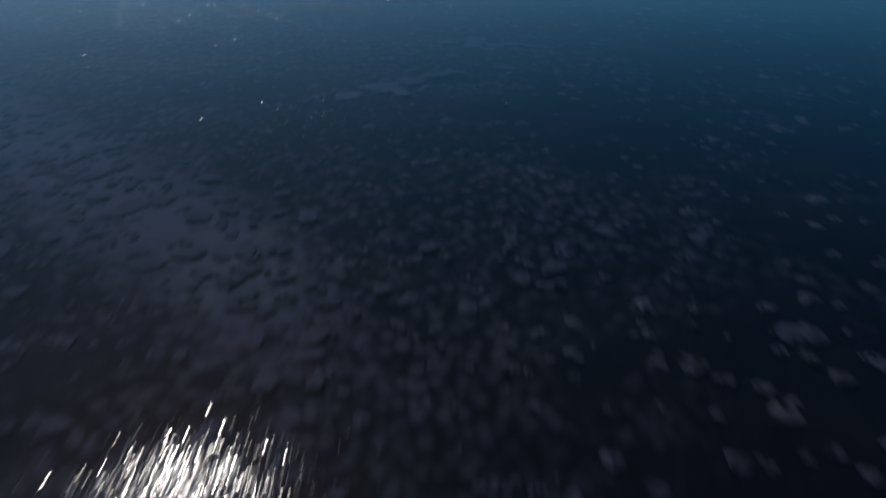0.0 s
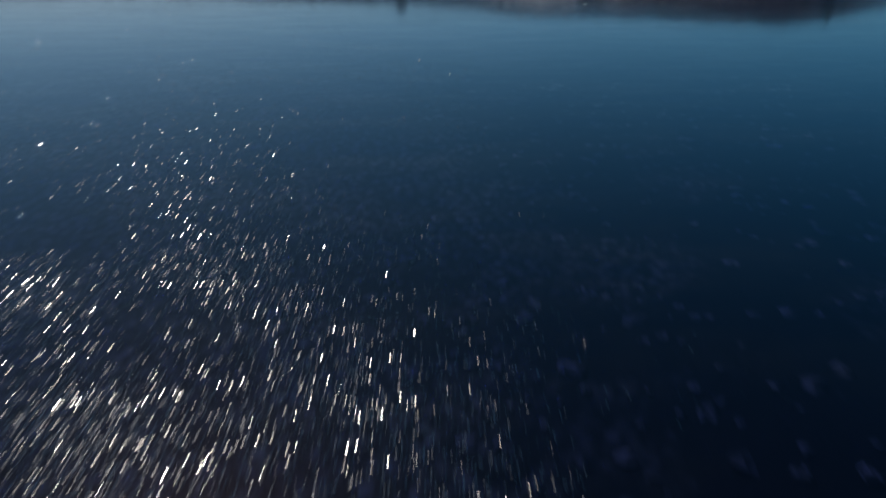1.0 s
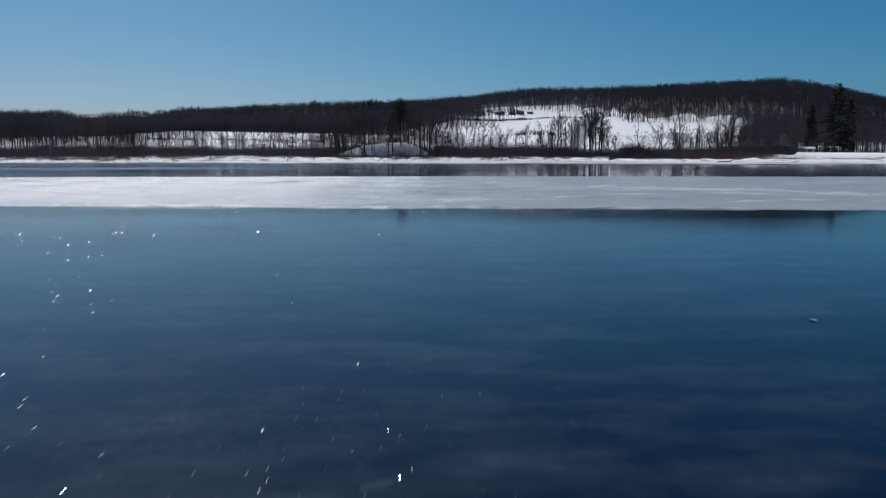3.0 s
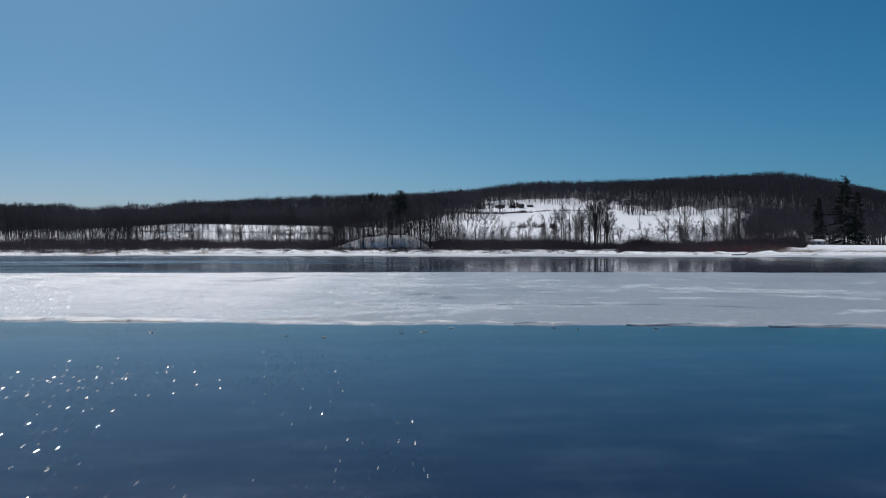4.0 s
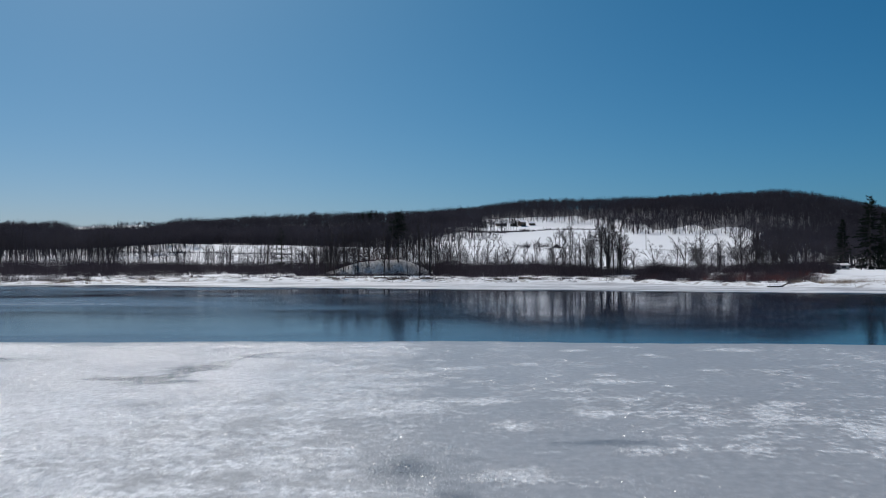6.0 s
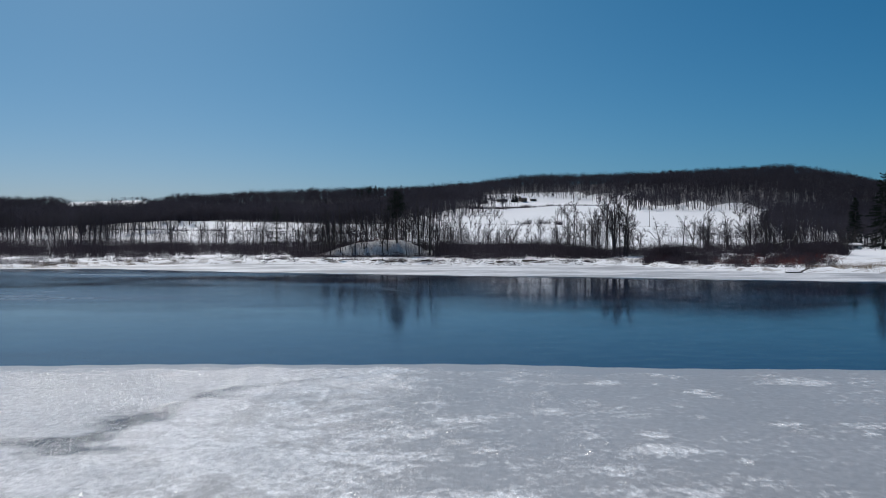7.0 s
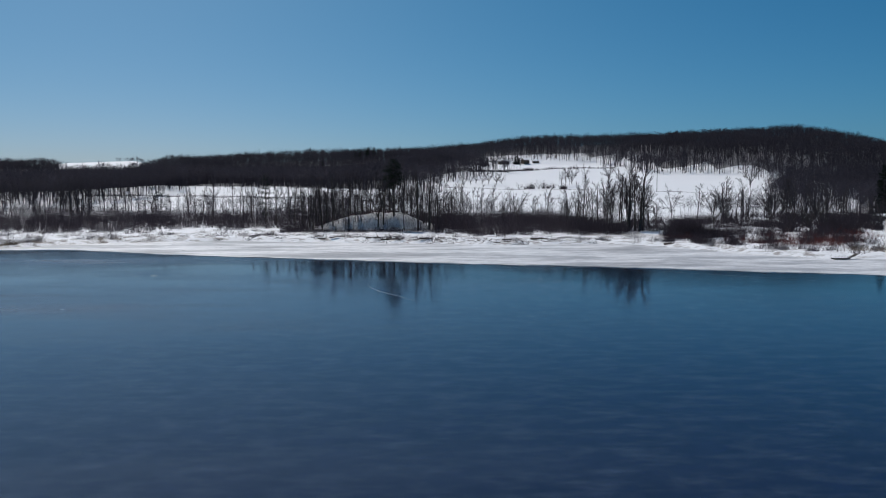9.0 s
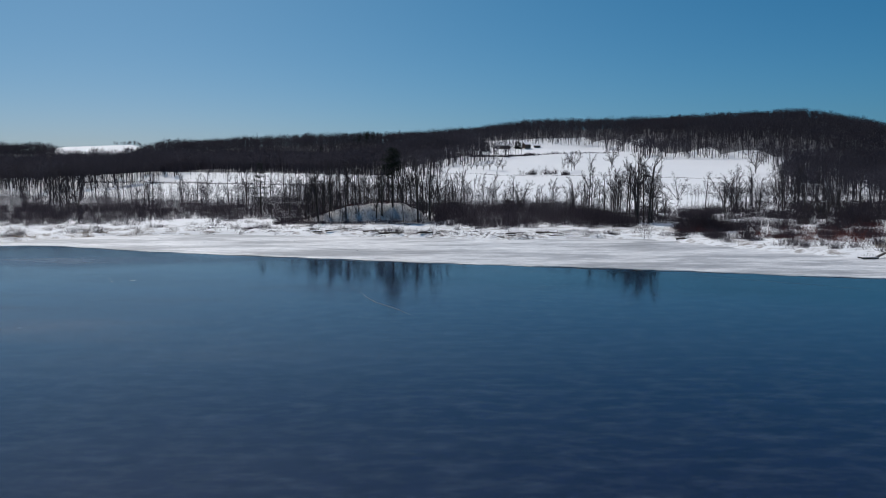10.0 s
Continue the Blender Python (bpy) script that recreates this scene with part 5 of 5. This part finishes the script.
# two groups of pale flat slabs, and the ledge where the walk begins
for x, y, sx, sy in [(0.7, 2.75, 0.45, 0.2), (1.1, 2.9, 0.5, 0.35), (1.35, 2.6, 0.4, 0.25), (1.6, 2.7, 0.35, 0.2), (1.95, 2.6, 0.5, 0.18), (1.25, 2.35, 0.3, 0.2), (1.05, 2.55, 0.35, 0.25),
                     (-0.1, 0.7, 0.55, 0.4), (0.2, 0.9, 0.4, 0.3), (0.55, 1.1, 0.6, 0.2), (0.75, 1.2, 0.35, 0.15), (0.1, 0.5, 0.4, 0.2), (1.4, 1.4, 0.4, 0.25), (-0.5, 0.45, 0.4, 0.3)]:
    lay_stone(x, y, sx * 0.95, sy * 1.05, rng.choice(SLABS), rng.uniform(-0.5, 0.5), 0.05)
for i in range(230):
    t = rng.uniform(0, 1)
    x, y = -4.3 + 4.3 * t + rng.gauss(0, 0.42), 0.2 - 3.6 * t + rng.gauss(0, 0.45) - rng.uniform(0, 1.2)
    s = 0.05 + 0.15 * rng.random() ** 2
    lay_stone(x, y, s * rng.uniform(1.0, 1.6), s, rng.choice(SLABS), rng.uniform(0, 6.28), 0.03)
for i in range(60):
    x, y = rng.uniform(-4, 5), rng.uniform(-6.5, 5)
    s = rng.uniform(0.07, 0.22)
    lay_stone(x, y, s, s * rng.uniform(0.6, 1.0), rng.choice(STONES), rng.uniform(0, 6.28))
for x, y, s in [(-2.3, 22.1, 0.6), (-0.2, 23.9, 0.35), (-0.7, 20.5, 0.35), (0.0, 26.3, 0.4), (-2.0, 22.4, 0.4), (-3.0, 20.9, 0.4)]:
    lay_stone(x, y, s, s * 0.5, rng.choice(SLABS), 0.3, 0.9)


def cobbles(n, seed):
    """The countless smaller stones of the bed, joined."""
    r = np.random.RandomState(seed)
    base = STONES[0]
    co = np.zeros(len(base.vertices) * 3, np.float32)
    base.vertices.foreach_get("co", co)
    co = co.reshape(-1, 3)
    tri = np.array([p.vertices[:] for p in base.polygons])
    shape = co[tri]
    x, y = -7 + 15 * r.uniform(0, 1, n) ** 1.5, -8 + 24 * r.uniform(0, 1, n) ** 1.3
    s = r.uniform(0.06, 0.17, n) * (0.7 + 0.9 * r.uniform(0, 1, n) ** 4)
    a = r.uniform(0, 6.283, n)
    c, sn = np.cos(a) * s, np.sin(a) * s
    X = shape[None, :, :, 0] * c[:, None, None] - shape[None, :, :, 1] * sn[:, None, None] + x[:, None, None]
    Y = shape[None, :, :, 0] * sn[:, None, None] + shape[None, :, :, 1] * c[:, None, None] + y[:, None, None]
    Z = shape[None, :, :, 2] * (s * r.uniform(0.8, 1.6, n))[:, None, None] + (land(x, y) + 0.01)[:, None, None]
    t = np.stack([X, Y, Z], -1).reshape(-1, 3, 3)
    return tagged(new("bed_cobbles", tri_mesh("bed_cobbles", t, M_COBBLE)), "rounded brown and grey cobbles on the river bed", "cobbles", kind="stuff")


M_COBBLE = twig_material("bed_cobble", (0.02, 0.02, 0.02), (0.32, 0.315, 0.30), 0.0)
cobbles(6000, 84)


# ---- ice chips, cracks and frost glints ----
def chip_material():
    m, nt, b = material("ice_chip", 0.2, 0, 0.5)
    n = noise_node(nt, 8, 4)
    r = ramp(nt, n.outputs[0], [(0.35, (0.42, 0.39, 0.34)), (0.65, (0.80, 0.79, 0.77))])
    nt.links.new(r.outputs[0], b.inputs["Base Color"])
    bump(nt, b, n.outputs[0], 0.6, 0.02)
    return m


M_CHIP = chip_material()
M_FLAKE = material("frost_flake", 0.2, 0, 0.5)[0]
M_FLAKE.node_tree.nodes["Principled BSDF"].inputs["IOR"].default_value = 2.2
M_FLAKE.node_tree.nodes["Principled BSDF"].inputs["Base Color"].default_value = (0.014, 0.032, 0.055, 1)


def ice_chip(x, y, sx, sy, seed):
    r = random.Random(seed)
    bm = bmesh.new()
    bmesh.ops.create_icosphere(bm, subdivisions=2, radius=0.5)
    for v in bm.verts:
        k = 1 + 0.7 * noise.noise(v.co * 2.5 + Vector((seed * 3.1, 0, 0)))
        v.co = Vector((v.co.x * k * sx, v.co.y * k * sy, v.co.z * k * 0.025))
    me = bpy.data.meshes.new("ice_chip")
    bm.to_mesh(me)
    bm.free()
    me.materials.append(M_CHIP)
    ob = new("ice_chip", me)
    ob.matrix_basis = pose(x, y, 0.012, r.uniform(-2, 2), r.uniform(-2, 2), r.uniform(-30, 30))
    tagged(ob, "pale broken ice chip frozen on the clear ice", "ice chip", "ice chips")


for i, (x, y, sx, sy) in enumerate([(0.9, 52.7, 0.5, 0.25), (0.0, 51.6, 0.45, 0.2), (-0.6, 51.4, 0.35, 0.15), (4.9, 52.3, 0.3, 0.2), (7.4, 52.4, 0.4, 0.15), (4.2, 52.6, 0.3, 0.12), (-8.3, 51.8, 0.5, 0.2),
                                    (-4.0, 50.9, 0.35, 0.15), (0.1, 51.8, 0.3, 0.15), (-2.8, 50.5, 0.4, 0.15), (6.4, 30.8, 0.38, 0.14), (1.2, -0.8, 0.05, 0.03), (-42, 181, 2.2, 0.7), (-44.5, 180, 1.0, 0.5), (-46, 182.5, 0.8, 0.4)]):
    ice_chip(x, y, sx * 0.36, sy * 0.36, 200 + i)


def frost_flakes(n, seed):
    """Small tilted ice flakes standing on the clear ice, which glint in the sun."""
    r = np.random.RandomState(seed)
    n1, n2, n3 = int(n * 0.48), int(n * 0.035), int(n * 0.14)
    y = np.concatenate([r.normal(6.6, 2.3, n1), r.normal(15.4, 1.3, n2), r.normal(43.0, 3.5, n3), r.uniform(4, 53, n - n1 - n2 - n3)])
    x = 1.2 - (10.5 + 0.1 * np.abs(y)) * r.uniform(0, 1, n) ** 0.9
    keep = (np.sin(x * 0.9 + 1) * np.sin(y * 0.55 + 0.6 * x) + r.uniform(-0.7, 0.9, n)) > 0.3
    near_x, near_y = r.normal(-1.9, 1.25, 22000), r.normal(5.2, 1.15, 22000)
    some = (np.sin(near_x * 2.3 + 1) * np.sin(near_y * 2.9 + 1.5 * near_x) + r.uniform(-0.6, 0.9, 22000)) > 0.42
    near_x, near_y = near_x[some], near_y[some]
    # two dense clusters are added to stand in for the sun's mirror glint
    x = np.concatenate([x[keep], r.normal(-0.5, 0.2, 1500), r.normal(-0.55, 0.5, 600), near_x])
    y = np.concatenate([y[keep], r.normal(-5.62, 0.13, 1500), r.normal(-0.9, 0.45, 600), near_y])
    n = len(x)
    c = np.stack([x, y, np.full(n, 0.014)], 1)
    last = n - len(near_x)
    tilt = np.where((np.arange(n) >= last - 2100) & (np.arange(n) < last), 0.11, 0.16)
    nrm = np.stack([r.normal(0, 1, n) * tilt, r.normal(0, 1, n) * tilt, np.ones(n)], 1)
    nrm /= np.linalg.norm(nrm, axis=1, keepdims=True)
    u = np.cross(nrm, r.normal(0, 1, (n, 3)))
    u /= np.linalg.norm(u, axis=1, keepdims=True)
    v = np.cross(nrm, u)
    s = (r.uniform(0.0035, 0.0085, n) * (1 + 0.025 * np.clip(y, 0, 50)))[:, None]
    t = np.stack([c - u * s, c + u * s, c + v * s * 1.6], 1)
    ob = new("frost_flakes", tri_mesh("frost_flakes", t, M_FLAKE))
    ob.visible_shadow = False
    return tagged(ob, "glinting frost flakes scattered on the clear ice", "frost", kind="stuff")


frost_flakes(150000, 85)


def ice_grains(n, seed):
    """Loose bright grains of refrozen snow on the white ice."""
    r = np.random.RandomState(seed)
    x = -46 + 58 * r.uniform(0, 1, n) ** 0.92
    v = r.uniform(0.01, 0.965, n) ** 0.85
    y = near_edge(x) + (far_edge(x) - near_edge(x)) * v
    patch = np.sin(x * 0.55 + 0.4 * y) * np.sin(y * 0.37 - 0.2 * x + 1) + 0.6 * np.sin(x * 1.9 + 2 + 0.5 * y) * np.sin(y * 1.3 - 0.7 * x) + 0.4 * np.sin(x * 4.3 - y) * np.sin(y * 3.1 + x)
    keep = patch + r.uniform(-0.9, 1.2, n) - np.clip((x + 6) / 10, -0.5, 2.2) - np.clip((-26 - x) / 16, 0, 1.4) > 0.1
    x, y = x[keep], y[keep]
    n = len(x)
    c = np.stack([x, y, np.full(n, 0.05)], 1)
    nrm = np.stack([r.normal(0.05, 0.32, n), r.normal(-0.22, 0.34, n), np.ones(n)], 1)
    nrm /= np.linalg.norm(nrm, axis=1, keepdims=True)
    u = np.cross(nrm, r.normal(0, 1, (n, 3)))
    u /= np.linalg.norm(u, axis=1, keepdims=True)
    w = np.cross(nrm, u)
    s = (r.uniform(0.007, 0.021, n) * (0.75 + 0.011 * (y - 53)))[:, None]
    t = np.stack([c - u * s, c + u * s, c + w * s * 1.5], 1)
    return tagged(new("ice_grains", tri_mesh("ice_grains", t, M_GRAIN)), "bright refrozen grains strewn over the white ice", "ice grains", kind="stuff")


M_GRAIN = plain("ice_grain", (0.72, 0.73, 0.75), (0.9, 0.9, 0.91), 6.0, 0.29, 0, 0.5)
M_GRAIN.node_tree.nodes["Principled BSDF"].inputs["IOR"].default_value = 1.9
ice_grains(620000, 86)


def slush_ridge(x0, x1, off, wide, high, seed):
    """A low bank of refrozen white slush pushed up along the ice sheet's near edge."""
    r = np.random.RandomState(seed)
    n, k = int((x1 - x0) / 0.12) + 2, 9
    xs = np.linspace(x0, x1, n)
    taper = np.sin(np.linspace(0.03, math.pi - 0.03, n)) ** 0.5
    mid_y = near_edge(xs) + off + 0.14 * np.sin(xs * 1.1 + seed) + 0.08 * np.sin(xs * 3.7)
    w = wide * taper * (1 + 0.35 * np.sin(xs * 2.3 + seed) + r.uniform(-0.2, 0.2, n))
    vs = []
    for i in range(n):
        for j in range(k):
            u = -1 + 2 * j / (k - 1)
            z = 0.03 + high * taper[i] * (1 - u * u) * (0.75 + r.uniform(-0.3, 0.3)) - (0.02 if abs(u) == 1 else 0)
            vs.append((xs[i], mid_y[i] + u * w[i], z))
    fs = [(i * k + j, (i + 1) * k + j, (i + 1) * k + j + 1, i * k + j + 1) for i in range(n - 1) for j in range(k - 1)]
    return tagged(new("slush_ridge", mesh_of("slush_ridge", vs, fs, M_SLUSH)), "low white ridge of refrozen slush along the ice edge", "slush", "slush ridges")


M_SLUSH = plain("refrozen_slush", (0.50, 0.51, 0.53), (0.78, 0.78, 0.80), 5.0, 0.5, 0.015, 0.4)
for i, (x0, x1, off, wide, high) in enumerate([(-17, -7.0, 0.45, 0.42, 0.07), (-6.4, -3.6, 0.5, 0.2, 0.04), (-3.4, -0.3, 0.65, 0.20, 0.04), (0.0, 1.2, 0.6, 0.22, 0.05), (1.9, 2.8, 0.75, 0.12, 0.04), (3.0, 5.4, 0.40, 0.16, 0.05), (6.7, 10.6, 0.28, 0.14, 0.04), (11.2, 16, 0.3, 0.13, 0.04)]):
    slush_ridge(x0, x1, off, wide, high, 400 + i)


def ice_crack(x0, y0, x1, y1, wide, seed):
    """A healed crack in the clear ice, a low ragged ridge filled with frost."""
    r = np.random.RandomState(seed)
    n = 40
    t = np.linspace(0, 1, n)
    d = np.array([x1 - x0, y1 - y0]) / math.hypot(x1 - x0, y1 - y0)
    wave = 0.3 * np.sin(t * 4 + seed) + np.cumsum(r.normal(0, 0.05, n))
    cx, cy = x0 + (x1 - x0) * t - d[1] * wave, y0 + (y1 - y0) * t + d[0] * wave
    w = wide * np.sin(np.linspace(0.05, math.pi - 0.05, n)) * r.uniform(0.5, 1.2, n)
    vs = []
    for i in range(n):
        for u, z in ((-1, 0.004), (0, 0.007), (1, 0.004)):
            vs.append((cx[i] - d[1] * w[i] * u, cy[i] + d[0] * w[i] * u, z))
    fs = [(i * 3 + j, i * 3 + j + 1, i * 3 + j + 4, i * 3 + j + 3) for i in range(n - 1) for j in range(2)]
    return tagged(new("ice_crack", mesh_of("ice_crack", vs, fs, M_FROST)), "thin pale healed crack in the clear river ice", "ice crack", "ice cracks")


M_FROST = plain("crack_frost", (0.02, 0.03, 0.05), (0.07, 0.095, 0.13), 1.5, 0.5)
for i, (x0, y0, x1, y1, wide) in enumerate([(-9.1, 169.6, -2.5, 154, 0.10), (34, 187, 56, 168, 0.10)]):
    ice_crack(x0, y0, x1, y1, wide, 500 + i)
